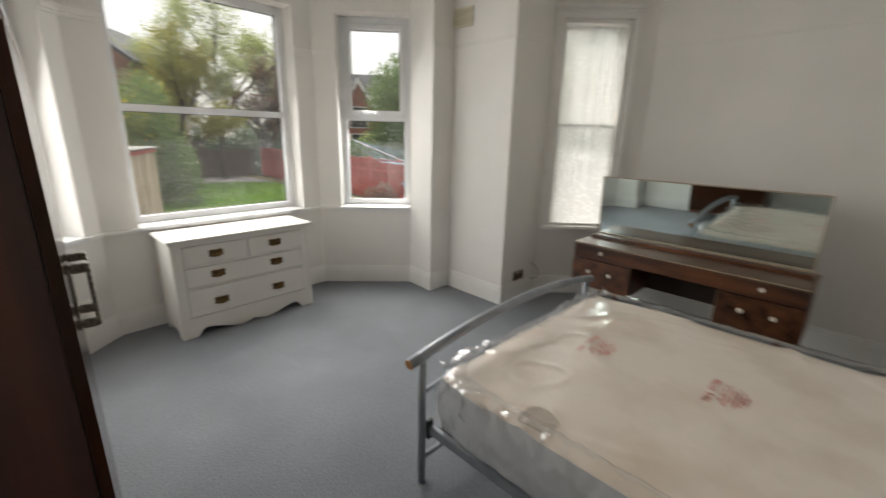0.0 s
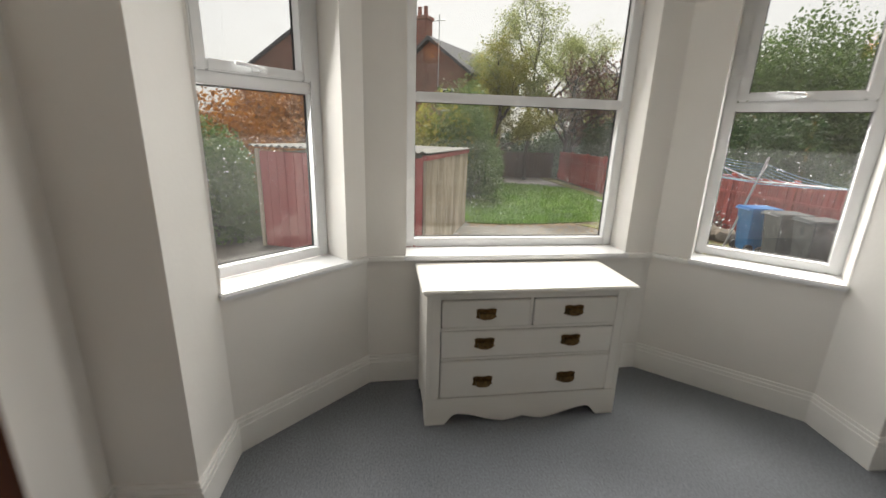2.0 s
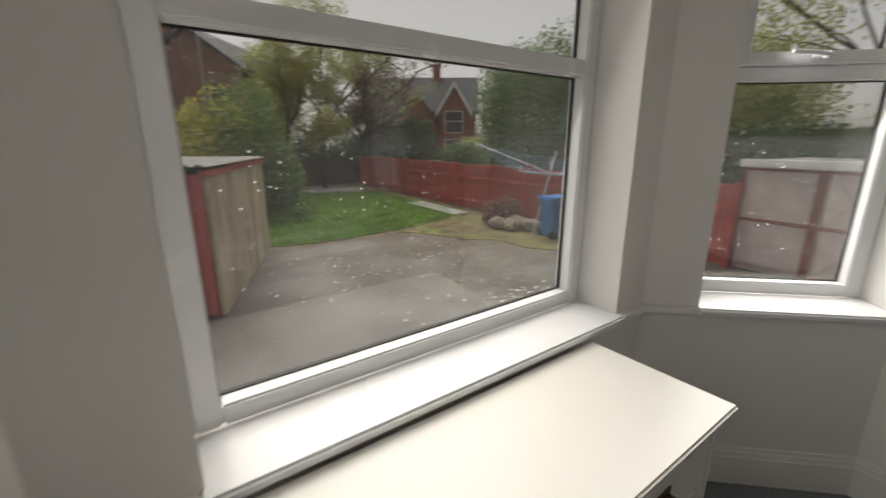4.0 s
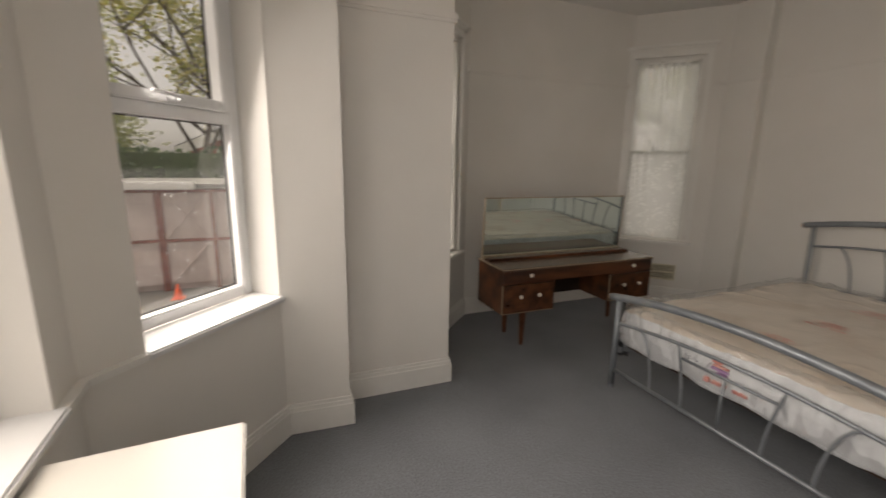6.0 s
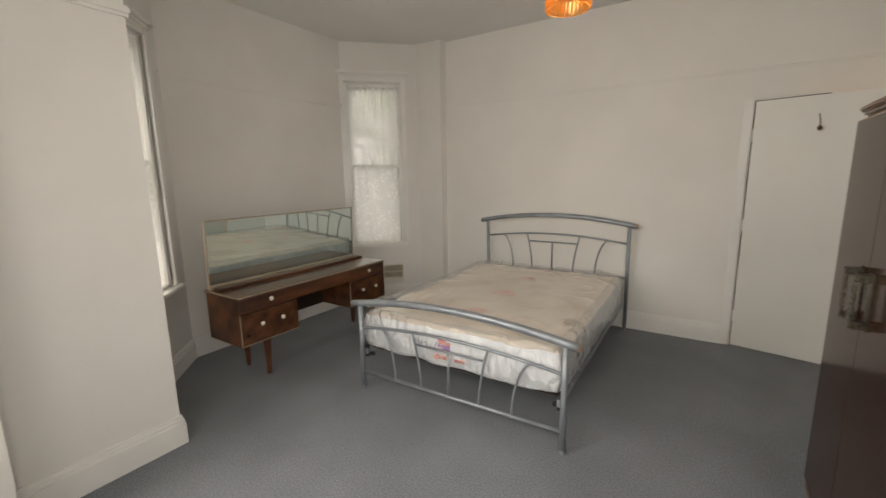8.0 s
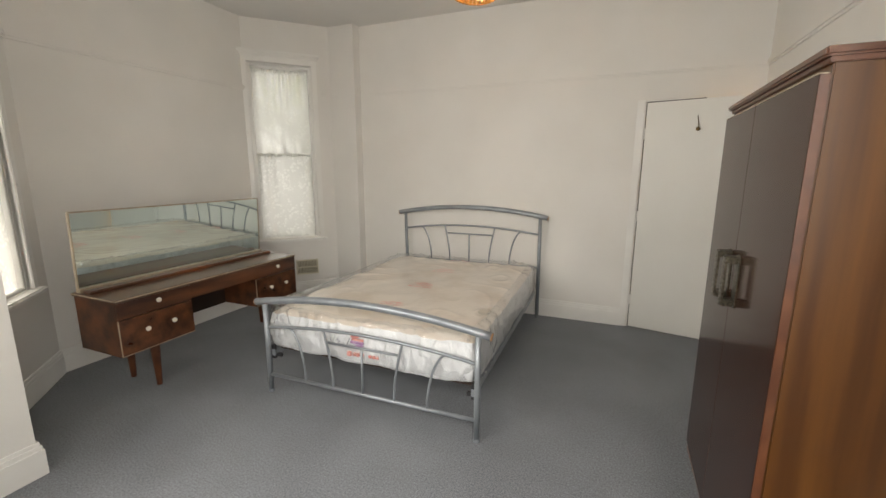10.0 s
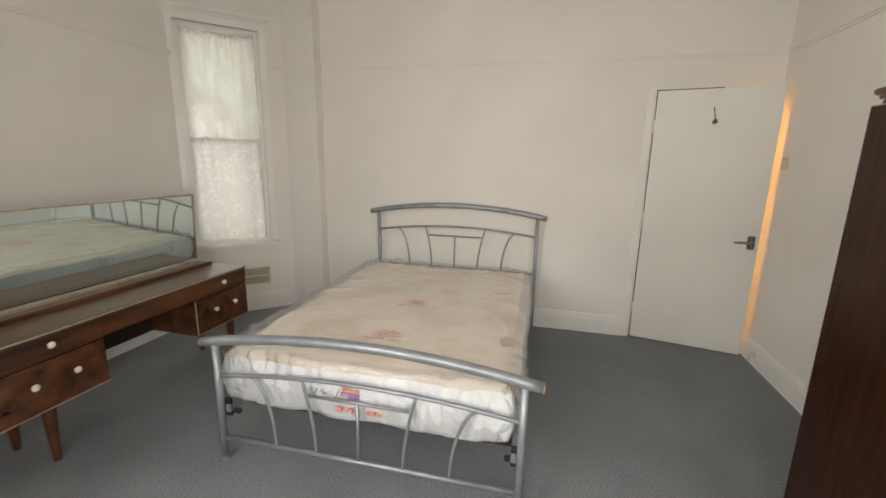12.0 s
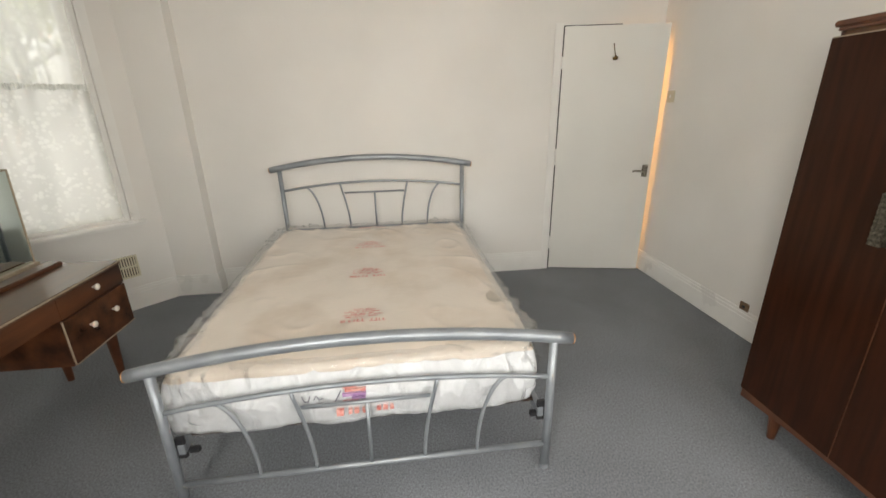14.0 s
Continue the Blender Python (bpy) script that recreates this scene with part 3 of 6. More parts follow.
moulding("baseboard", [(0.001, 0.128, 0.020), (0.128, 0.150, 0.015), (0.150, 0.168, 0.009)], {15: [(2.745, 3.63)]},
         "tall white-painted skirting board with a moulded top", "baseboard")
SOUTH_LEN = wall_matrix(15)[1]
moulding("picture_rail", [(2.205, 2.222, 0.010), (2.222, 2.244, 0.018), (2.244, 2.256, 0.012)],
         {2: "all", 3: "all", 4: "all", 5: "all", 6: "all", 10: [(0.0, 0.834)], 12: [(0.0, 0.75)]},
         "slim picture rail painted in with the wall", "trim")
moulding("bay_rail", [(2.110, 2.130, 0.012), (2.130, 2.158, 0.024), (2.158, 2.172, 0.034)],
         {i: "all" for i in (0, 1, 7, 8, 9, 10, 11, 12, 13, 14, 15)} | {3: [(0.0, 0.640)], 4: [(0.208, 1.522)], 5: [(0.20, 0.90)], 2: "all", 6: "all"},
         "white moulded rail round the bay's piers", "trim")

moulding("sill_band", [(0.742, 0.750, 0.020), (0.750, 0.770, 0.030)],
         {i: "all" for i in (0, 1, 2, 6, 7, 8, 9, 10, 11, 12, 13, 14, 15)} | {3: [(0.0, 0.648)], 4: [(0.201, 1.529)], 5: [(0.194, 0.90)]},
         "white sill band that runs on round the bay's piers", "trim")


# ---- windows ----
def handle_on(parent, m, s, d, z):
    bm = bmesh.new()
    box(bm, s - 0.035, s + 0.035, d - 0.014, d, z - 0.012, z + 0.012, 0.004)
    tube(bm, [(s, d - 0.01, z), (s, d - 0.035, z + 0.004), (s - 0.05, d - 0.042, z + 0.010), (s - 0.115, d - 0.040, z + 0.014)], 0.008, 8)
    bmesh.ops.transform(bm, matrix=m, verts=bm.verts)
    part("window_handle", bm, UPVC, parent, "white lever handle", smooth=True)


def bay_window(name, i, top_opens):
    m, length = wall_matrix(i)
    s0, s1, z0, z1 = OPENINGS[i]
    ob = structure(thing(name, "white plastic bay window with rain on its two panes", "window"), "", "")
    d0, d1 = 0.165, 0.235
    zt = 1.608
    fw = 0.058
    bm = bmesh.new()
    base = z0 + 0.028
    for a in ((s0, s0 + fw, base, z1), (s1 - fw, s1, base, z1), (s0 + fw, s1 - fw, base, base + 0.05), (s0 + fw, s1 - fw, z1 - 0.06, z1), (s0 + fw, s1 - fw, zt - 0.024, zt + 0.027)):
        box(bm, a[0], a[1], d0, d1, a[2], a[3], 0.006)
    bmesh.ops.transform(bm, matrix=m, verts=bm.verts)
    part("window_frame", bm, UPVC, ob)
    spans = [(base + 0.05, zt - 0.024, 0.0), (zt + 0.027, z1 - 0.06, 0.045 if top_opens else 0.0)]
    for k, (za, zb, inset) in enumerate(spans):
        a, b = s0 + fw, s1 - fw
        if inset:
            bm = bmesh.new()
            for q in ((a, a + inset, za, zb), (b - inset, b, za, zb), (a + inset, b - inset, za, za + inset), (a + inset, b - inset, zb - inset, zb)):
                box(bm, q[0], q[1], d0 - 0.018, d1 - 0.01, q[2], q[3], 0.006)
            bmesh.ops.transform(bm, matrix=m, verts=bm.verts)
            sash = part("opening_sash", bm, UPVC, ob)
            handle_on(sash, m, (a + b) / 2, d0 - 0.018, za + inset * 0.5)
            a, b, za, zb = a + inset, b - inset, za + inset, zb - inset
        bm = bmesh.new()
        g = 0.004
        for q in ((a, a + g, za, zb), (b - g, b, za, zb), (a + g, b - g, za, za + g), (a + g, b - g, zb - g, zb)):
            box(bm, q[0], q[1], d1 - 0.024, d1 - 0.012, q[2], q[3])
        bmesh.ops.transform(bm, matrix=m, verts=bm.verts)
        part("gasket", bm, GASKET, ob, "black rubber gasket")
        pane = part("pane", boxed(a + 0.002, b - 0.002, d1 - 0.018, d1 - 0.014, za + 0.002, zb - 0.002, 0, m), GLASS, ob, "clear pane spotted with rain")
        pane.visible_shadow = False
        rng = random.Random(i * 7 + k)
        dw = d1 - 0.0138
        vs, fs = [], []
        for _ in range(int(260 * (b - a) * (zb - za) / 0.5)):
            s, z, r = rng.uniform(a + 0.01, b - 0.01), rng.uniform(za + 0.01, zb - 0.01), rng.uniform(0.0009, 0.0022)
            if rng.random() < 0.3:
                z = zb - 0.012 - rng.random() ** 2 * 0.05
            n0 = len(vs)
            vs += [m @ Vector((s - r, dw, z)), m @ Vector((s, dw, z - r * 1.5)), m @ Vector((s + r, dw, z)), m @ Vector((s, dw, z + r)), m @ Vector((s, dw + r * 0.7, z - r * 0.3))]
            fs += [(n0 + q, n0 + (q + 1) % 4, n0 + 4) for q in range(4)]
        me = bpy.data.meshes.new("raindrops")
        me.from_pydata(vs, [], fs)
        me.materials.append(DROP)
        drops = new("raindrops", me)
        drops.parent = ob
        tagged(drops, "small raindrops on the outside of the pane", kind="stuff")
    # inner sill board, with a rounded nose
    bm = boxed(s0 - 0.012, s1 + 0.012 if i != 5 else s1 + 0.004, -0.034, d0 + 0.004, z0, z0 + 0.028, 0.007, m)
    part("window_sill", bm, UPVC, ob, "glossy white sill board")
    bm = boxed(s0 + 0.002, s1 - 0.002, d1, THICK + 0.04, z0 - 0.05, z0 - 0.012, 0.005, m)
    part("outer_sill", bm, UPVC, ob)
    return ob


def drop_material():
    m, n, l, p = nodes_of("raindrop")
    setp(p, Base_Color=(0.9, 0.92, 0.93, 1), Roughness=0.05)
    p.inputs["Transmission Weight"].default_value = 0.9
    p.inputs["IOR"].default_value = 1.33
    return m


DROP = drop_material()
bay_window("window_bay_west", 3, True)
bay_window("window_bay_centre", 4, False)
bay_window("window_bay_east", 5, True)


def sash_window(name, i, head_z):
    """A tall narrow wooden sash with leaded lights, in a moulded surround."""
    m, length = wall_matrix(i)
    s0, s1, z0, z1 = OPENINGS[i]
    ob = structure(thing(name, "tall narrow white wooden sash window behind net", "window"), "", "")
    zt = 1.575
    d0 = 0.11
    bm = bmesh.new()
    for q in ((s0, s0 + 0.03, z0, z1), (s1 - 0.03, s1, z0, z1), (s0 + 0.03, s1 - 0.03, z1 - 0.03, z1), (s0 + 0.03, s1 - 0.03, z0, z0 + 0.02)):
        box(bm, q[0], q[1], 0.02, 0.20, q[2], q[3], 0.004, m)
    part("window_frame", bm, TRIM, ob)
    for za, zb, dd in ((z0 + 0.02, zt + 0.02, d0), (zt - 0.02, z1 - 0.03, d0 + 0.045)):
        a, b = s0 + 0.03, s1 - 0.03
        f = 0.042
        bm = bmesh.new()
        for q in ((a, a + f, za, zb), (b - f, b, za, zb), (a + f, b - f, za, za + f), (a + f, b - f, zb - f, zb)):
            box(bm, q[0], q[1], dd, dd + 0.04, q[2], q[3], 0.004, m)
        sash = part("sash", bm, TRIM, ob)
        pane = part("pane", boxed(a + f, b - f, dd + 0.018, dd + 0.022, za + f, zb - f, 0, m), GLASS, sash)
        pane.visible_shadow = False
        bm = bmesh.new()
        for k in (1, 2, 3):
            s = a + f + (b - a - 2 * f) * k / 4
            box(bm, s - 0.004, s + 0.004, dd + 0.014, dd + 0.026, za + f, zb - f, 0, m)
        for k in range(1, 4):
            z = za + f + (zb - za - 2 * f) * k / 4
            box(bm, a + f, b - f, dd + 0.0135, dd + 0.0265, z - 0.004, z + 0.004, 0, m)
        part("leading", bm, GASKET, sash, "dark lead strips between small lights")
    # surround: boards, a projecting head and a sill
    bm = bmesh.new()
    box(bm, s0 - 0.055, s0, -0.018, 0.02, z0, head_z, 0.005, m)
    box(bm, s1, s1 + 0.055, -0.018, 0.02, z0, head_z, 0.005, m)
    box(bm, s0, s1, -0.018, 0.02, z1, head_z, 0.005, m)
    part("architrave", bm, TRIM, ob)
    bm = bmesh.new()
    box(bm, s0 - 0.085, s1 + 0.085, -0.055, 0.0, head_z, head_z + 0.030, 0.008, m)
    box(bm, s0 - 0.070, s1 + 0.070, -0.035, 0.0, head_z - 0.022, head_z, 0.006, m)
    part("window_head", bm, TRIM, ob, "projecting moulded head board")
    part("window_sill", boxed(s0 - 0.055, s1 + 0.085, -0.055, 0.02, z0 - 0.034, z0 - 0.002, 0.008, m), TRIM, ob)
    # two tiers of net, each a wavy sheet gathered on a wire
    net = thing("net_curtain", "two tiers of thin white lace net hung on wires", "net curtain", "net curtains at the alcove windows")
    rng = random.Random(i)
    for lo, hi, depth in ((z0 + 0.006, zt + 0.015, 0.040), (zt - 0.01, z1 - 0.050, 0.056)):
        bm = bmesh.new()
        cols, rows = 72, 30
        ph = [rng.uniform(0, 6.28) for _ in range(5)]
        grid = []
        for r in range(rows + 1):
            v = r / rows
            row = []
            for c in range(cols + 1):
                u = c / cols
                amp = 0.004 + 0.006 * v ** 6 + 0.003 * math.sin(r * 0.2 + ph[0])
                d = depth + amp * math.sin(u * 34 + 4 * math.sin(u * 5 + ph[4]) + ph[1] + 0.5 * math.sin(r * 0.13 + ph[2])) + 0.004 * math.sin(u * 13 + ph[3] + r * 0.05)
                hem = 0.006 * math.sin(u * 40) if r == 0 else 0.010 * math.sin(u * 31 + ph[3]) if r == rows and lo < 1 else 0
                row.append(bm.verts.new(m @ Vector((s0 + 0.036 + (s1 - s0 - 0.072) * u, d, lo + (hi - lo) * v + hem))))
            grid.append(row)
        for r in range(rows):
            for c in range(cols):
                bm.faces.new((grid[r][c], grid[r][c + 1], grid[r + 1][c + 1], grid[r + 1][c]))
        tier = part("net", bm, NET if lo < 1 else VOILE, net, smooth=True)
        bm = bmesh.new()
        head = []
        for c in range(97):
            u = c / 96
            d = depth - 0.004 + 0.006 * math.sin(u * 150 + ph[2])
            head.append([bm.verts.new(m @ Vector((s0 + 0.036 + (s1 - s0 - 0.072) * u, d, hi + dz + (0.006 * math.sin(u * 38 + ph[1]) if dz else 0)))) for dz in (-0.034, 0.0)])
        for p, q in zip(head, head[1:]):
            bm.faces.new((p[0], q[0], q[1], p[1]))
        part("heading", bm, NETHEAD, tier, "gathered opaque heading")
        bm = tube(bmesh.new(), [m @ Vector((s0 + 0.028, depth, hi - 0.012)), m @ Vector((s1 - 0.028, depth, hi - 0.012))], 0.003, 8)
        part("curtain_wire", bm, TRIM, net)
    return ob


sash_window("window_alcove_north", 10, 2.50)
sash_window("window_alcove_south", 12, 2.57)

# ---- door and hall ----
M_S, _ = wall_matrix(15)
s0, s1, _, zd = OPENINGS[15]
frame_ob = structure(thing("door_frame", "white-painted door frame beside the corner", "door frame"), "", "")
bm = bmesh.new()
box(bm, s0, s0 + 0.012, 0.0, THICK, 0.001, zd, 0, M_S)
box(bm, s1 - 0.010, s1, 0.0, THICK, 0.001, zd, 0, M_S)
box(bm, s0 + 0.012, s1 - 0.010, 0.0, THICK, zd - 0.008, zd, 0, M_S)
part("lining", bm, TRIM, frame_ob)
bm = bmesh.new()
box(bm, s0 + 0.012, s0 + 0.030, 0.050, 0.075, 0.001, zd - 0.008, 0, M_S)
box(bm, s0 + 0.030, s1 - 0.010, 0.050, 0.075, zd - 0.026, zd - 0.008, 0, M_S)
part("door_stop", bm, TRIM, frame_ob)
bm = bmesh.new()
box(bm, s0 - 0.055, s0 + 0.004, -0.016, 0.0, 0.001, zd + 0.004, 0.004, M_S)
part("architrave", bm, TRIM, frame_ob)
DOOR_M = pose(0.0500, -1.455, 0, 0, 0, 180 - 11.5)
door = structure(thing("door_1", "flush white door standing ajar into the room", "door", at=DOOR_M), "", "")
part("leaf", boxed(0.008, 0.785, -0.040, 0.0, 0.008, 1.978, 0.002), DOORP, door)
# added black strips that paint the shade in the gaps round the leaf
part("gap_shade_strip", boxed(0.0035, 0.0078, -0.0388, -0.004, 0.012, 1.977), GASKET, door, "black strip standing in for the shade in the hinge gap")
part("gap_shade_strip", boxed(0.009, 0.430, -0.0392, -0.004, 1.9782, 1.9835), GASKET, door)
for hz in (0.22, 0.98, 1.68):
    part("hinge", boxed(-0.001, 0.0085, -0.0425, -0.0395, hz, hz + 0.09, 0.001), TRIM, door, "painted-over hinge")
bm = boxed(0.715, 0.760, -0.047, -0.040, 0.835, 0.935, 0.004)
plate = part("handle_plate", bm, CHROME, door, "chrome plate")
bm = tube(bmesh.new(), [(0.738, -0.045, 0.885), (0.738, -0.085, 0.885), (0.72, -0.096, 0.886), (0.66, -0.094, 0.890), (0.625, -0.090, 0.886)], 0.0085, 10)
part("lever", bm, CHROME, plate, "chrome lever", smooth=True)
for hz in (0.24, 1.72, 0.98):
    bm = tube(bmesh.new(), [(0.0, -0.046, hz - 0.045), (0.0, -0.046, hz + 0.045)], 0.006, 8)
    part("hinge", bm, TRIM, door)
hook = part("door_hook", lathe(bmesh.new(), [(0.004, 0), (0.013, 0.004), (0.013, 0.009), (0.006, 0.014), (0.006, 0.032), (0.014, 0.038), (0.016, 0.046), (0.008, 0.053)], 14, pose(0.395, -0.040, 1.745, 90, 0, 0)), BRASSOLD, door, "small brass coat knob", smooth=True)
part("loop", tube(bmesh.new(), [(0.395, -0.08, 1.748), (0.393, -0.05, 1.79), (0.386, -0.046, 1.83), (0.382, -0.044, 1.85)], 0.0035, 6), BRASSOLD, hook)

# the hall behind the door, seen as a warm gap
HY0, HY1, HX0, HX1 = -1.42 - THICK, -3.0, -1.3, 1.6
structure(part("hall_floor", boxed(HX0, HX1, HY1, HY0, -0.12, 0.0), CARPET), "grey carpet of the hall", "floor")
structure(part("hall_ceiling", boxed(HX0, HX1, HY1, HY0, CEILING, CEILING + 0.1), CEIL), "off-white hall ceiling", "ceiling")
for nm, b in (("wall_hall_south", (HX0, HX1, HY1 - 0.1, HY1)), ("wall_hall_west", (HX0 - 0.1, HX0, HY1, HY0)), ("wall_hall_east", (HX1, HX1 + 0.1, HY1, HY0))):
    structure(part(nm, boxed(b[0], b[1], b[2], b[3], 0, CEILING), WALL), "cream-painted hall wall", "wall")

# ---- furniture ----
def chest_of_drawers():
    ob = thing("chest_of_drawers", "white-painted chest of four drawers under the bay window", "chest of drawers", at=Matrix.Translation((0.37, 2.762, 0)) @ pose(0, 0, 0, 0, 0, 3.0) @ Matrix.Translation((-0.36, -2.787, 0)))
    x0, x1, yf, yb, zt = 0.385, 1.402, 2.815, 3.195, 0.735
    bm = boxed(x0 - 0.025, x1 + 0.030, yf - 0.028, yb + 0.02, zt - 0.016, zt, 0.006)
    box(bm, x0 - 0.016, x1 + 0.021, yf - 0.019, yb + 0.02, zt - 0.028, zt - 0.016, 0.004)
    part("top", bm, CHESTP, ob)
    bm = bmesh.new()
    for xa, xb in ((x0, x0 + 0.022), (x1 - 0.022, x1)):
        pts = [(yf, 0.0), (yf + 0.07, 0.0), (yf + 0.10, 0.045), (yb - 0.10, 0.045), (yb - 0.07, 0.0), (yb, 0.0), (yb, zt - 0.028), (yf, zt - 0.028)]
        prism(bm, pts, xa, xb, Matrix(((0, 0, 1, 0), (1, 0, 0, 0), (0, 1, 0, 0), (0, 0, 0, 1))))
    box(bm, x0 + 0.022, x1 - 0.022, yb - 0.012, yb, 0.10, zt - 0.028)
    part("body", bm, CHESTP, ob)
    bm = bmesh.new()
    sx0, sx1 = x0 + 0.068, x1 - 0.068
    box(bm, x0 + 0.022, sx0, yf, yf + 0.03, 0.10, zt - 0.028, 0.003)
    box(bm, sx1, x1 - 0.022, yf, yf + 0.03, 0.10, zt - 0.028, 0.003)
    for za, zb in ((0.680, zt - 0.028), (0.520, 0.536), (0.362, 0.374)):
        box(bm, sx0, sx1, yf, yf + 0.03, za, zb, 0.002)
    box(bm, (x0 + x1) / 2 - 0.008, (x0 + x1) / 2 + 0.008, yf, yf + 0.03, 0.536, 0.680, 0.002)
    part("front_frame", bm, CHESTP, ob)
    # scalloped apron: feet, two arches and a middle point
    n = 64
    pts = [(x0 + 0.001, 0.145)]
    low = []
    for k in range(n + 1):
        u = k / n
        w = abs(2 * u - 1)
        if w > 0.80:
            z = 0.0
        elif w > 0.70:
            z = 0.055 * math.sin((0.80 - w) / 0.10 * math.pi / 2)
        elif w > 0.18:
            z = 0.030 + 0.028 * math.cos((0.70 - w) / 0.52 * math.pi)
        else:
            z = 0.002 + 0.022 * (1 - w / 0.18) ** 1.3
        low.append((x0 + 0.001 + (x1 - x0 - 0.002) * u, z))
    bm = bmesh.new()
    xs = [bm.verts.new((x, yf - 0.004, z)) for x, z in low], [bm.verts.new((x, yf - 0.004, 0.150)) for x, z in low]
    xb = [bm.verts.new((x, yf + 0.018, z)) for x, z in low], [bm.verts.new((x, yf + 0.018, 0.150)) for x, z in low]
    for k in range(n):
        bm.faces.new((xs[0][k], xs[0][k + 1], xs[1][k + 1], xs[1][k]))
        bm.faces.new((xb[0][k + 1], xb[0][k], xb[1][k], xb[1][k + 1]))
        bm.faces.new((xs[0][k + 1], xs[0][k], xb[0][k], xb[0][k + 1]))
        bm.faces.new((xs[1][k], xs[1][k + 1], xb[1][k + 1], xb[1][k]))
    bm.faces.new((xs[0][0], xs[1][0], xb[1][0], xb[0][0]))
    bm.faces.new((xs[1][n], xs[0][n], xb[0][n], xb[1][n]))
    part("apron", bm, CHESTP, ob)
    mid = (x0 + x1) / 2
    rows = [(sx0, mid - 0.008, 0.536, 0.680, [0.668], 0.610), (mid + 0.008, sx1, 0.536, 0.680, [1.108], 0.615), (sx0, sx1, 0.374, 0.520, [0.668, 1.108], 0.455), (sx0, sx1, 0.150, 0.362, [0.670, 1.106], 0.245)]
    for a, b, za, zb, hx, hz in rows:
        dr = part("drawer", boxed(a + 0.003, b - 0.003, yf - 0.007 if zb > 0.6 else yf - 0.003, yf + 0.32, za + 0.003, zb - 0.004, 0.004), CHESTP, ob)
        for x in hx:
            bm = bmesh.new()
            pts = [(-0.050, 0.020), (-0.030, 0.026), (0.0, 0.021), (0.030, 0.026), (0.050, 0.020), (0.046, -0.008), (0.052, -0.020), (0.026, -0.030), (0.0, -0.034), (-0.026, -0.030), (-0.052, -0.020), (-0.046, -0.008)]
            prism(bm, pts, 0, 0.004, pose(x, yf - 0.004, hz, 90, 0, 0))
            prism(bm, [(-0.038, 0.006), (0.038, 0.006), (0.034, -0.018), (0.016, -0.026), (-0.016, -0.026), (-0.034, -0.018)], 0.004, 0.022, pose(x, yf - 0.004, hz, 90, 0, 0))
            part("cup_handle", bm, BRASSOLD, dr, "aged brass cup handle")
    return ob


chest_of_drawers()


def knob(parent, x, y, z):
    """A small ivory heart knob that points to -x."""
    bm = lathe(bmesh.new(), [(0.004, 0), (0.006, 0.004), (0.006, 0.014), (0.014, 0.018), (0.0165, 0.024), (0.013, 0.030), (0.004, 0.032)], 14, pose(x, y, z, 0, -90, 0))
    part("knob", bm, PORCELAIN, parent, "ivory knob", smooth=True)


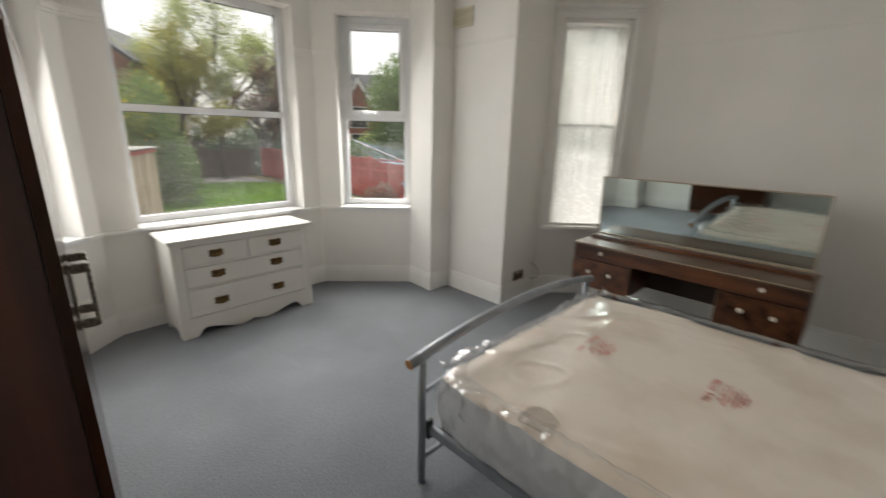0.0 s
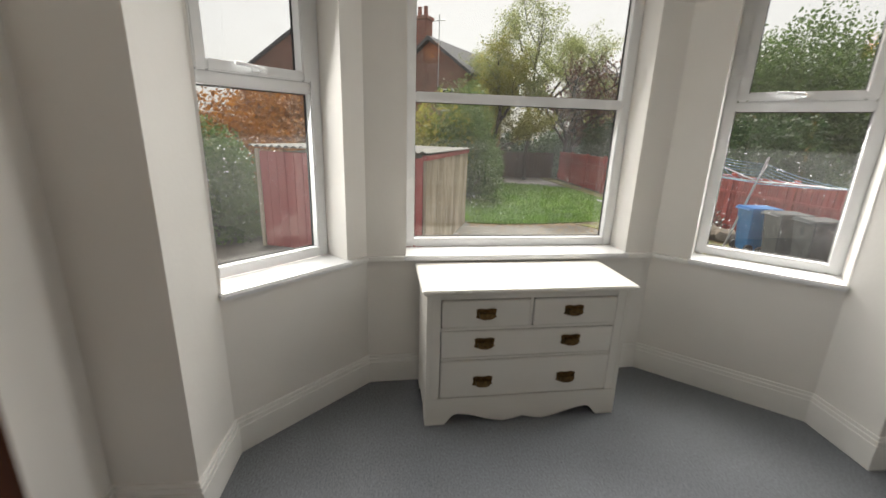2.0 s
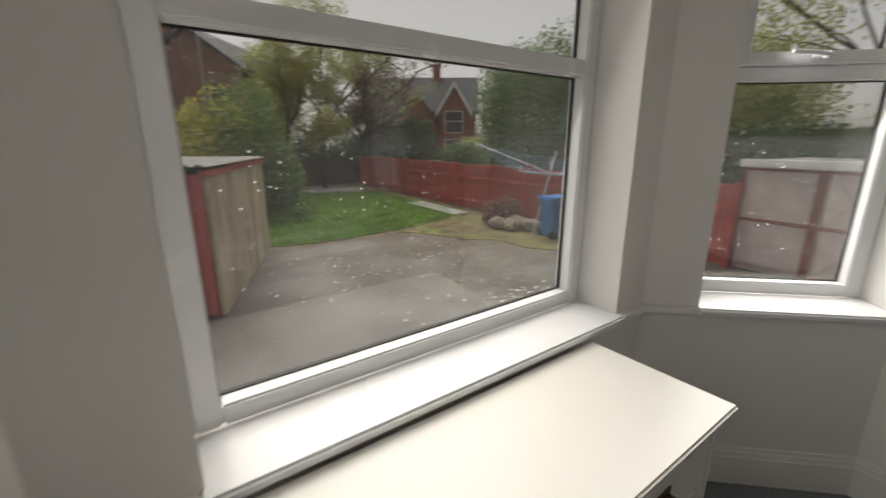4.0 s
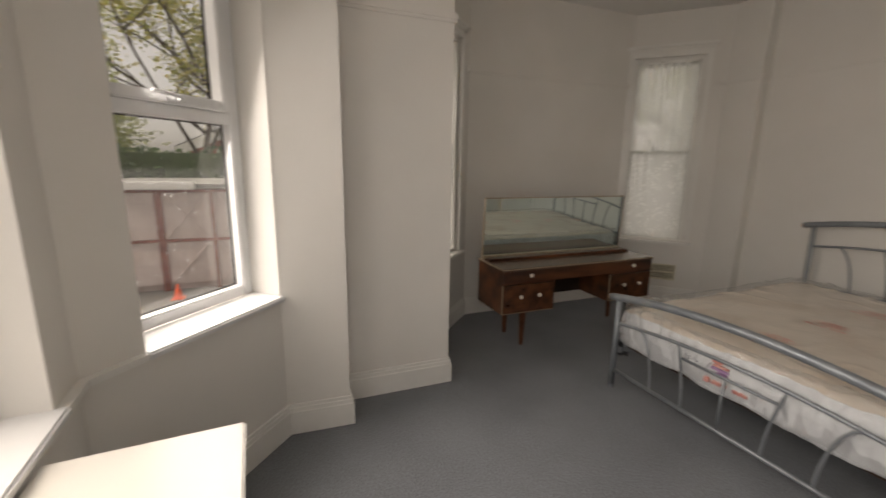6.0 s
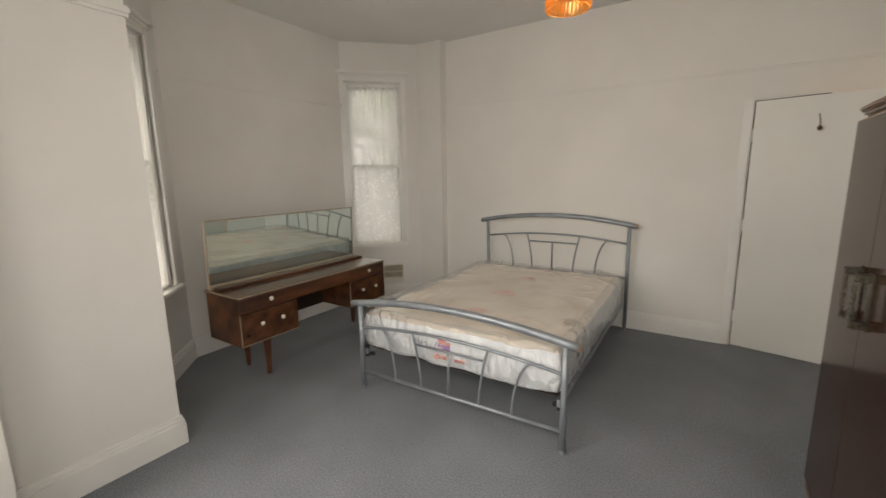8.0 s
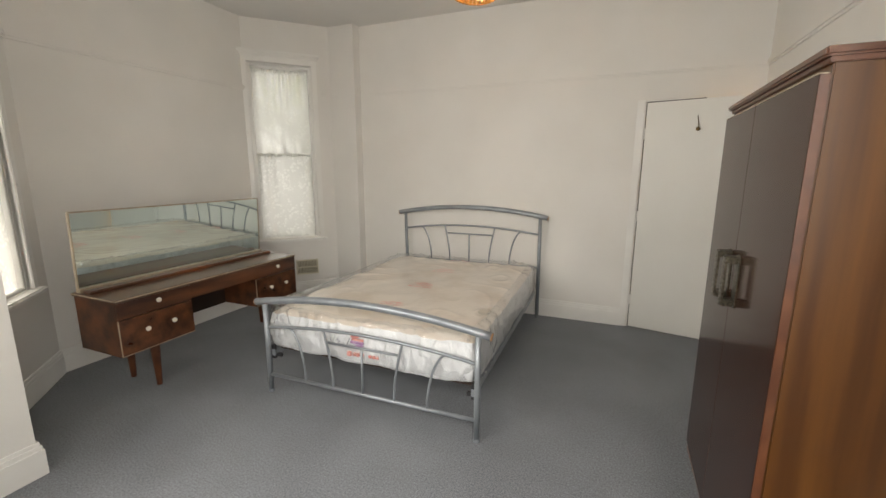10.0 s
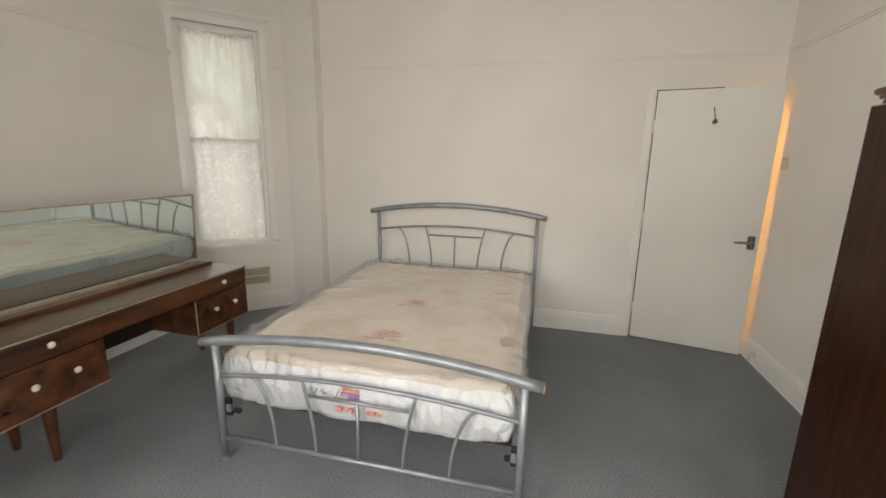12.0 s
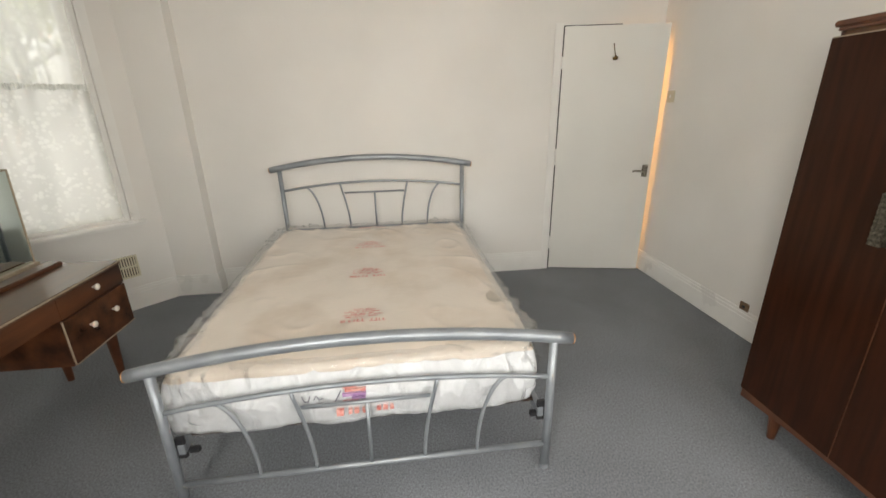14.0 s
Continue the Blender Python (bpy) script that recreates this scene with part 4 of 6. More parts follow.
def dressing_table():
    ob = thing("dressing_table", "dark walnut dressing table with long mirror and tapered legs", "dressing table")
    xf, xb, y0, y1 = 2.905, 3.335, -0.300, 1.185
    zt = 0.662
    bm = boxed(xf - 0.004, xb, y0, y1, zt - 0.020, zt, 0.003)
    top = part("top", bm, TOPWOOD, ob, "worn brown top")
    bm = bmesh.new()
    box(bm, xf - 0.0075, xf - 0.0042, y0 - 0.003, y1 + 0.003, zt - 0.009, zt - 0.002)
    box(bm, xf - 0.0042, xb, y1 + 0.0002, y1 + 0.003, zt - 0.009, zt - 0.002)
    box(bm, xf - 0.0042, xb, y0 - 0.003, y0 - 0.0002, zt - 0.009, zt - 0.002)
    part("edge_strip", bm, GILT, top, "pale edge strip")
    ped = ((0.715, y1 - 0.004), (y0 + 0.004, 0.155))
    for a, b in ped:
        bm = bmesh.new()
        box(bm, xf + 0.016, xb - 0.02, a, a + 0.016, 0.302, zt - 0.02)
        box(bm, xf + 0.016, xb - 0.02, b - 0.016, b, 0.302, zt - 0.02)
        box(bm, xf + 0.016, xb - 0.02, a + 0.016, b - 0.016, 0.302, 0.318)
        box(bm, xb - 0.032, xb - 0.02, a + 0.016, b - 0.016, 0.318, zt - 0.02)
        part("pedestal", bm, WALNUT, ob)
        dr = part("drawer", boxed(xf, xf + 0.36, a + 0.001, b - 0.001, 0.538, zt - 0.022, 0.002), WALNUT, ob)
        knob(dr, xf, (a + b) / 2, 0.604)
        dr = part("drawer", boxed(xf, xf + 0.36, a + 0.001, b - 0.001, 0.310, 0.531, 0.002), BURR, ob, "burr walnut drawer")
        for q in (-0.084, 0.084):
            knob(dr, xf, (a + b) / 2 + q, 0.442)
        bm = bmesh.new()
        box(bm, xf - 0.002, xf + 0.006, b - 0.0008, b + 0.002, 0.310, 0.532)
        box(bm, xf - 0.002, xf + 0.006, a + 0.001, b - 0.001, 0.306, 0.3098)
        part("inlay_line", bm, GILT, dr)
    part("kneehole_rail", boxed(xf + 0.001, xf + 0.02, 0.155, 0.715, 0.545, zt - 0.02), WALNUT, ob)
    part("kneehole_back", boxed(xb - 0.06, xb - 0.05, 0.155, 0.715, 0.300, zt - 0.02), DARKWOOD, ob)
    for lx in (xf + 0.085, xb - 0.075):
        for ly in (y1 - 0.24, y0 + 0.10):
            part("leg", tube(bmesh.new(), [(lx, ly, 0.304), (lx, ly, 0.0)], 0.031, 14, 0.016), LEGWOOD, ob, smooth=False)
    part("ledge", boxed(3.155, 3.235, y0 + 0.03, y1 - 0.015, zt, zt + 0.022, 0.005), WALNUT, ob)
    lean = Matrix.Translation((3.280, 0, 0.690)) @ pose(0, 0, 0, 0, -2.6, 0) @ Matrix.Translation((-3.262, 0, -0.690))
    mir = part("mirror", boxed(3.262, 3.266, y0 + 0.045, y1 - 0.020, 0.690, 1.158, 0, lean), MIRROR, ob, "long frameless mirror with a greenish tint")
    part("mirror_back", boxed(3.2662, 3.278, y0 + 0.045, y1 - 0.020, 0.690, 1.158, 0, lean), DARKWOOD, ob)
    bm = bmesh.new()
    box(bm, 3.258, 3.280, y0 + 0.037, y1 - 0.012, 1.158, 1.166, 0.002, lean)
    box(bm, 3.258, 3.280, y0 + 0.037, y0 + 0.045, 0.684, 1.158, 0.002, lean)
    box(bm, 3.258, 3.280, y1 - 0.020, y1 - 0.012, 0.684, 1.158, 0.002, lean)
    box(bm, 3.256, 3.300, y0 + 0.037, y1 - 0.012, zt, 0.690, 0.002)
    part("mirror_edge", bm, GILT, mir)
    return ob


dressing_table()

BED_M = pose(1.533, 0.714, 0, 0, 0, 0.9)


def bed_end(ob, y, z_bar, z_mid, z_low, rise, lean, low_rail):
    """One end of the bed: two posts, an arched bar and the bent spindles."""
    hw = 0.695
    for s in (-1, 1):
        part("post", tube(bmesh.new(), [(s * hw, y - lean, 0.0), (s * hw, y - lean * 0.4, z_bar * 0.55), (s * hw, y, z_bar + 0.008)], 0.0165, 14), STEEL, ob, smooth=True)
        part("foot_cap", lathe(bmesh.new(), [(0.018, 0.0), (0.0185, 0.012), (0.017, 0.02)], 14, Matrix.Translation((s * hw, y - lean, 0.0))), STEEL, ob)
    bar = part("top_bar", tube(bmesh.new(), arc((-0.762, y, z_bar), (0.762, y, z_bar), rise, 26), 0.0225, 16), STEEL, ob, smooth=True)
    for s in (-1, 1):
        bm = tube(bmesh.new(), [(s * 0.7605, y, z_bar + 0.0001), (s * 0.768, y, z_bar - 0.001)], 0.0205, 16)
        part("end_cap", bm, COPPER, bar, "worn copper-coloured end cap")
    part("arched_rail", tube(bmesh.new(), arc((-hw, y - lean * 0.2, z_mid), (hw, y - lean * 0.2, z_mid), rise * 0.72, 22), 0.0095, 12), STEEL, ob, smooth=True)
    zl = z_low
    if low_rail:
        part("lower_rail", tube(bmesh.new(), [(-hw, y - lean * 0.8, zl), (hw, y - lean * 0.8, zl)], 0.0115, 12), STEEL, ob, smooth=True)

    def mid_z(x):
        return z_mid + rise * 0.72 * (1 - (x / hw) ** 2)
    yy = y - lean * 0.3
    for s in (-1, 1):
        xa, xb = s * 0.525, s * 0.410
        pts = [(xa + (xb - xa) * math.sin(k / 10 * math.pi / 2), yy, mid_z(xa) + (zl - mid_z(xa)) * (1 - math.cos(k / 10 * math.pi / 2)) ** 0.9) for k in range(11)]
        part("curved_spindle", tube(bmesh.new(), pts, 0.0075, 10), STEEL, ob, smooth=True)
        xa, xb = s * 0.262, s * 0.205
        pts = [(xa + (xb - xa) * math.sin(k / 10 * math.pi / 2), yy, mid_z(xa) + (zl - mid_z(xa)) * (k / 10)) for k in range(11)]
        part("curved_spindle", tube(bmesh.new(), pts, 0.0075, 10), STEEL, ob, smooth=True)
    zs = z_mid - 0.030
    part("short_rail", tube(bmesh.new(), [(-0.232, yy, zs), (0.232, yy, zs)], 0.0075, 10), STEEL, ob, smooth=True)
    part("spindle", tube(bmesh.new(), [(0, yy, zs), (0, yy, zl)], 0.0075, 10), STEEL, ob, smooth=True)


def bed_frame():
    ob = thing("bed_frame", "silver tubular metal double bed with arched ends", "bed", at=BED_M)
    bed_end(ob, 0.0, 0.600, 0.440, 0.122, 0.072, 0.0, True)
    bed_end(ob, -1.985, 0.985, 0.822, 0.50, 0.076, 0.05, True)
    for s in (-1, 1):
        bm = bmesh.new()
        box(bm, s * 0.668 - 0.012, s * 0.668 + 0.012, -1.98, -0.01, 0.246, 0.288, 0.003)
        part("side_rail", bm, STEEL, ob)
        bm = boxed(s * 0.672 - 0.016, s * 0.672 + 0.016, -0.032, -0.015, 0.225, 0.315, 0.003)
        box(bm, s * 0.640 - 0.026, s * 0.640 + 0.010, -0.040, -0.020, 0.240, 0.262, 0.003)
        part("corner_bracket", bm, BLACKPL, ob)
    for k in range(14):
        y = -0.10 - k * 0.138
        part("slat", boxed(-0.655, 0.655, y - 0.03, y + 0.03, 0.276, 0.288), DARKWOOD, ob)
    return ob


bed_frame()


def mattress():
    """A soft slab: rounded edges, sagging film skirts and creases."""
    ob = thing("mattress", "cream mattress still in its clear plastic wrapping on the bed", "mattress", at=BED_M @ Matrix.Translation((0.03, 0, 0)))
    hx, y0, y1, z0, z1 = 0.698, -1.945, -0.050, 0.292, 0.545
    nx, ny = 100, 140
    rng = random.Random(5)
    bm = bmesh.new()

    def crease(x, y, s=1.0):
        return noise.noise(Vector((x * 3.1 * s, y * 3.1 * s, 1.7))) * 0.004 + noise.noise(Vector((x * 9 * s, y * 7 * s, 4.2))) * 0.0018

    def fold(x, y, ex, ey):
        """Sharp film creases, stronger towards the edges."""
        w = max(ex, ey) ** 3
        q = noise.noise(Vector((x * 5 + 2 * y, y * 4 - x, 7.3)))
        return 0.013 * w * max(0.0, 1 - abs(q) * 4.5) ** 2

    grid = []
    for j in range(ny + 1):
        row = []
        for i in range(nx + 1):
            u, v = 2 * i / nx - 1, 2 * j / ny - 1
            # rounded plan corners
            ex, ey = abs(u), abs(v)
            x, y = u * hx, (y0 + y1) / 2 + v * (y1 - y0) / 2
            edge = max(ex ** 14, ey ** 18)
            pull = 1 - 0.035 * (ex * ey) ** 10
            z = z1 - 0.030 * edge + crease(x, y) + fold(x, y, ex, ey)
            row.append(bm.verts.new((x * pull, (y - (y0 + y1) / 2) * (1 - 0.02 * (ex * ey) ** 10) + (y0 + y1) / 2, z)))
        grid.append(row)
    for j in range(ny):
        for i in range(nx):
            bm.faces.new((grid[j][i], grid[j][i + 1], grid[j + 1][i + 1], grid[j + 1][i]))
    rim = [grid[0][i] for i in range(nx)] + [grid[j][nx] for j in range(ny)] + [grid[ny][i] for i in range(nx, 0, -1)] + [grid[j][0] for j in range(ny, 0, -1)]
    rim_co = [v.co.copy() for v in rim]
    part("mattress_top", bm, TICKING, ob, "cream quilted top with red print", smooth=True)
    bm = bmesh.new()
    n = len(rim_co)
    rings = []
    levels = 12
    c = Vector((0, (y0 + y1) / 2, 0))
    for k in range(levels + 1):
        f = k / levels
        ring = []
        for q, p in enumerate(rim_co):
            a = math.atan2(p.y - c.y, p.x)
            out = Vector((p.x / hx, (p.y - c.y) / ((y1 - y0) / 2), 0))
            bulge = 0.016 * math.sin(math.pi * min(1, f * 1.02)) + 0.008 * noise.noise(Vector((p.x * 9, p.y * 9, f * 5))) * f + 0.007 * noise.noise(Vector((p.x * 26, p.y * 26, f * 3))) * f
            o = Vector((out.x if abs(out.x) > 0.93 else 0, out.y if abs(out.y) > 0.93 else 0, 0))
            z = p.z + (z0 - p.z) * f
            if k == levels:
                z += 0.014 * noise.noise(Vector((p.x * 6, p.y * 6, 9)))
            ring.append(bm.verts.new((p.x + o.x * (bulge + 0.0015), p.y + o.y * (bulge + 0.0015), z + 0.0005)))
        rings.append(ring)
    for a, b in zip(rings, rings[1:]):
        for q in range(n):
            bm.faces.new((a[q], b[q], b[(q + 1) % n], a[(q + 1) % n]))
    bm.faces.new(rings[-1][::-1])
    bmesh.ops.recalc_face_normals(bm, faces=bm.faces)
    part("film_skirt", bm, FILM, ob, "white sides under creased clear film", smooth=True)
    # loose clear film round the edges: a thin creased shell, slack at the corners
    bm = bmesh.new()
    rr = random.Random(21)
    shell = []
    hy, cy = (y1 - y0) / 2, (y0 + y1) / 2
    around = 520
    for q in range(around):
        a = 2 * math.pi * q / around
        ca, sa = math.cos(a), math.sin(a)
        k = (abs(ca) ** 14 + abs(sa) ** 14) ** (-1 / 14)
        col = []
        slack = 0.6 + 1.6 * (abs(ca * sa) * 2) ** 4
        for lev, (dx, dz) in enumerate(((-0.05, 0.000), (-0.038, 0.004), (-0.026, 0.006), (-0.016, 0.006), (-0.004, 0.004), (0.004, -0.012), (0.010, -0.04), (0.016, -0.08), (0.018, -0.12), (0.017, -0.16), (0.014, -0.20), (0.008, -0.235))):
            x, y = k * ca * hx, k * sa * hy
            c1 = noise.noise(Vector((x * 7, y * 7, dz * 14 + 3)))
            c2 = noise.noise(Vector((x * 19 + dx * 20, y * 19, dz * 26 + 8)))
            ridge = max(0.0, 1 - abs(c1) * 5) * 0.010 + max(0.0, 1 - abs(c2) * 4) * 0.006
            outw = dx + (ridge * slack + 0.004 if lev > 3 else 0)
            fx, fy = 1 + outw / hx, 1 + outw / hy
            up = ridge * slack * 0.8 if lev < 6 else 0
            col.append(bm.verts.new((x * fx, cy + y * fy, z1 + dz + up + (0.004 if 0 < lev < 5 else 0))))
        shell.append(col)
    for q in range(around):
        a, b = shell[q], shell[(q + 1) % around]
        for lev in range(len(a) - 1):
            bm.faces.new((a[lev], b[lev], b[lev + 1], a[lev + 1]))
    part("film_wrap", bm, CLEARFILM, ob, "loose creased clear plastic film", smooth=True)
    # printed red marks down the middle of the top
    def top_z(x, y):
        ex, ey = min(1, abs(x / hx)), min(1, abs((y - (y0 + y1) / 2) / ((y1 - y0) / 2)))
        return z1 - 0.030 * max(ex ** 14, ey ** 18) + crease(x, y) + fold(x, y, ex, ey) + 0.0025

    def mark(x, y, w, h, mat, nm, rot=0.0):
        bm = bmesh.new()
        k = 8
        vs = []
        for a in range(k + 1):
            xx = x - w / 2 + w * a / k
            vs.append([bm.verts.new((xx, yy, top_z(xx, yy) + 0.001)) for yy in (y - h / 2, y + h / 2)])
        for a in range(k):
            bm.faces.new((vs[a][0], vs[a + 1][0], vs[a + 1][1], vs[a][1]))
        part(nm, bm, mat, ob)
    for cy, shift in ((-0.36, 0.0), (-0.86, 0.0), (-1.36, 0.005), (-1.84, 0.01)):
        # a worn round emblem of thin strokes, then a line of blocky print with a small shield
        for row in range(6):
            y = cy - 0.032 - 0.015 * row
            half = (0.07, 0.09, 0.055, 0.08, 0.06, 0.04)[row]
            x = shift - half
            while x < shift + half - 0.008:
                w = min(rng.uniform(0.015, 0.06), shift + half - x)
                mark(x + w / 2, y + rng.uniform(-0.002, 0.002), w, rng.uniform(0.004, 0.010), REDINK, "printed_mark")
                x += w + rng.uniform(0.002, 0.016)
        x = shift - 0.105
        for k in range(9):
            w = rng.uniform(0.010, 0.017)
            if k != 4:
                mark(x + w / 2, cy + 0.014, w, 0.007, REDINK, "printed_mark")
                mark(x + w / 2 + rng.choice((-0.003, 0.003)), cy + 0.003, w * 0.5, 0.020, REDINK, "printed_mark")
            x += w + 0.005
        mark(shift + 0.078, cy + 0.004, 0.022, 0.022, REDINK, "printed_mark")
    # stain patch near the edge and the label on the foot side
    bm = bmesh.new()
    pts = [(-0.640 + 0.048 * math.cos(a) * (1 + 0.25 * math.sin(3 * a + 1)), -0.495 + 0.085 * math.sin(a) * (1 + 0.3 * math.cos(2 * a))) for a in (2 * math.pi * k / 22 for k in range(22))]
    ctr = bm.verts.new((-0.640, -0.495, top_z(-0.640, -0.495) + 0.001))
    vs = [bm.verts.new((x, y, top_z(x, y) + 0.001)) for x, y in pts]
    for k in range(22):
        bm.faces.new((vs[k], vs[(k + 1) % 22], ctr))
    part("stain_patch", bm, STAIN, ob, "greyish damp patch")
    yf = y1 + 0.030
    for x, z, w, h, mat in ((0.03, 0.466, 0.05, 0.014, REDINK), (0.01, 0.447, 0.075, 0.010, REDINK), (0.015, 0.428, 0.085, 0.012, PURPLEINK), (0.0, 0.411, 0.05, 0.006, PURPLEINK), (0.03, 0.396, 0.06, 0.006, REDINK),
                            (0.072, 0.352, 0.026, 0.026, REDINK), (0.035, 0.353, 0.014, 0.018, REDINK), (0.012, 0.353, 0.018, 0.018, REDINK), (-0.016, 0.353, 0.014, 0.018, REDINK), (-0.070, 0.355, 0.016, 0.014, REDINK), (-0.094, 0.355, 0.018, 0.014, REDINK), (-0.118, 0.355, 0.014, 0.014, REDINK)):
        part("printed_mark", boxed(x - w / 2, x + w / 2, yf - 0.012, yf, z - h / 2, z + h / 2), mat, ob)
    for pts in ([(0.20, 0.44), (0.195, 0.415), (0.18, 0.412), (0.172, 0.438)], [(0.160, 0.420), (0.150, 0.436), (0.140, 0.418), (0.125, 0.424)], [(0.085, 0.405), (0.060, 0.452)]):
        part("pen_stroke", tube(bmesh.new(), [(x, yf - 0.001, z) for x, z in pts], 0.0022, 6), INK, ob)
    return ob


STAIN = surf("damp_patch", (0.42, 0.38, 0.32), (0.54, 0.48, 0.41), 12, 0.4, 60, 0.1)
mattress()


def wardrobe():
    ob = thing("wardrobe", "tall dark glossy veneered two-door wardrobe on short tapered legs", "wardrobe", at=Matrix.Translation((-0.121, 1.43, 0)) @ pose(0, 0, 0, 0, 0, -1.2) @ Matrix.Translation((0.121, -1.43, 0)))
    x0, x1, y0, y1 = -0.700, -0.145, 0.552, 1.428
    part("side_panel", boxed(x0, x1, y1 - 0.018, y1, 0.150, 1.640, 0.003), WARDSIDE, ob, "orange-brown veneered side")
    # south side: its shade is painted in by the darker veneer
    part("side_panel", boxed(x0, x1, y0, y0 + 0.018, 0.150, 1.640, 0.003), SIDESHADED, ob, "red-brown veneered side, coloured darker for its shade")
    part("back_panel", boxed(x0 + 0.004, x0 + 0.012, y0 + 0.018, y1 - 0.018, 0.155, 1.640), DARKWOOD, ob)
    part("bottom_panel", boxed(x0 + 0.012, x1 - 0.004, y0 + 0.018, y1 - 0.018, 0.152, 0.172), DARKWOOD, ob)
    part("frieze", boxed(x1 - 0.022, x1 - 0.002, y0 + 0.018, y1 - 0.018, 1.622, 1.640), WARDSIDE, ob)
    bm = boxed(x0 - 0.004, x1 + 0.020, y0 - 0.014, y1 + 0.012, 1.652, 1.672, 0.005)
    box(bm, x0 - 0.002, x1 + 0.008, y0 - 0.004, y1 + 0.004, 1.640, 1.652, 0.002)
    part("cornice", bm, LEGWOOD, ob)
    ym = 0.958
    for a, b, hy in ((y0 - 0.004, ym, ym - 0.055), (ym + 0.006, y1 + 0.002, ym + 0.060)):
        d = part("door", boxed(x1 + 0.002, x1 + 0.022, a, b, 0.178, 1.618), WARDROBE, ob, "glossy dark door")
        part("door_edge", boxed(x1 + 0.004, x1 + 0.0235, a + 0.004, b - 0.004, 1.6182, 1.6215), GILT, d)
        part("door_lipping", boxed(x1 + 0.003, x1 + 0.021, b, b + 0.0025, 0.180, 1.616), LEGWOOD, d, "red-brown lipping down the door edge")
        hx = x1 + 0.022
        bm = boxed(hx, hx + 0.004, hy - 0.022, hy + 0.022, 0.975, 1.150, 0.002)
        box(bm, hx + 0.004, hx + 0.040, hy - 0.019, hy + 0.019, 1.122, 1.146, 0.003)
        box(bm, hx + 0.004, hx + 0.040, hy - 0.019, hy + 0.019, 0.979, 1.003, 0.003)
        handle = part("handle", bm, OLDPULL, d, "square tarnished metal pull")
        bm = bmesh.new()
        rings = []
        for k in range(45):
            z = 0.982 + (1.143 - 0.982) * k / 44
            w = 0.0165 + 0.0015 * (0.5 + 0.5 * math.sin(k * 1.9))
            t = hx + 0.041 + 0.0010 * math.cos(k * 1.3)
            rings.append([bm.verts.new(q) for q in ((hx + 0.034, hy - w, z), (t, hy - w, z), (t + 0.002, hy, z), (t, hy + w, z), (hx + 0.034, hy + w, z))])
        for p, q in zip(rings, rings[1:]):
            for e in range(5):
                bm.faces.new((p[e], p[(e + 1) % 5], q[(e + 1) % 5], q[e]))
        bm.faces.new(rings[0])
        bm.faces.new(rings[-1])
        bmesh.ops.recalc_face_normals(bm, faces=bm.faces)
        part("grip", bm, OLDPULL, handle, "pitted patterned grip")
    part("door_strip", boxed(x1 - 0.001, x1 + 0.018, ym + 0.0026, ym + 0.0058, 0.182, 1.612), LEGWOOD, ob)
    # shaped plinth rail
    n = 30
    bm = bmesh.new()
    fr = []
    for xx in (x1 - 0.012, x1 + 0.016):
        lo, hi = [], []
        for k in range(n + 1):
            u = k / n
            y = y0 + (y1 - y0) * u
            z = 0.132 + 0.022 * math.sin(math.pi * u)
            lo.append(bm.verts.new((xx, y, z)))
            hi.append(bm.verts.new((xx, y, 0.174)))
        fr.append((lo, hi))
    (l0, h0), (l1, h1) = fr
    for k in range(n):
        bm.faces.new((l0[k], l0[k + 1], h0[k + 1], h0[k]))
        bm.faces.new((l1[k + 1], l1[k], h1[k], h1[k + 1]))
        bm.faces.new((l0[k + 1], l0[k], l1[k], l1[k + 1]))
        bm.faces.new((h0[k], h0[k + 1], h1[k + 1], h1[k]))
    bmesh.ops.recalc_face_normals(bm, faces=bm.faces)
    part("plinth_rail", bm, LEGWOOD, ob)
    for lx in (x0 + 0.06, x1 - 0.05):
        for ly in (y0 + 0.13, y1 - 0.13):
            part("leg", tube(bmesh.new(), [(lx, ly, 0.153), (lx, ly, 0.0)], 0.032, 14, 0.015), LEGWOOD, ob)
    return ob


wardrobe()


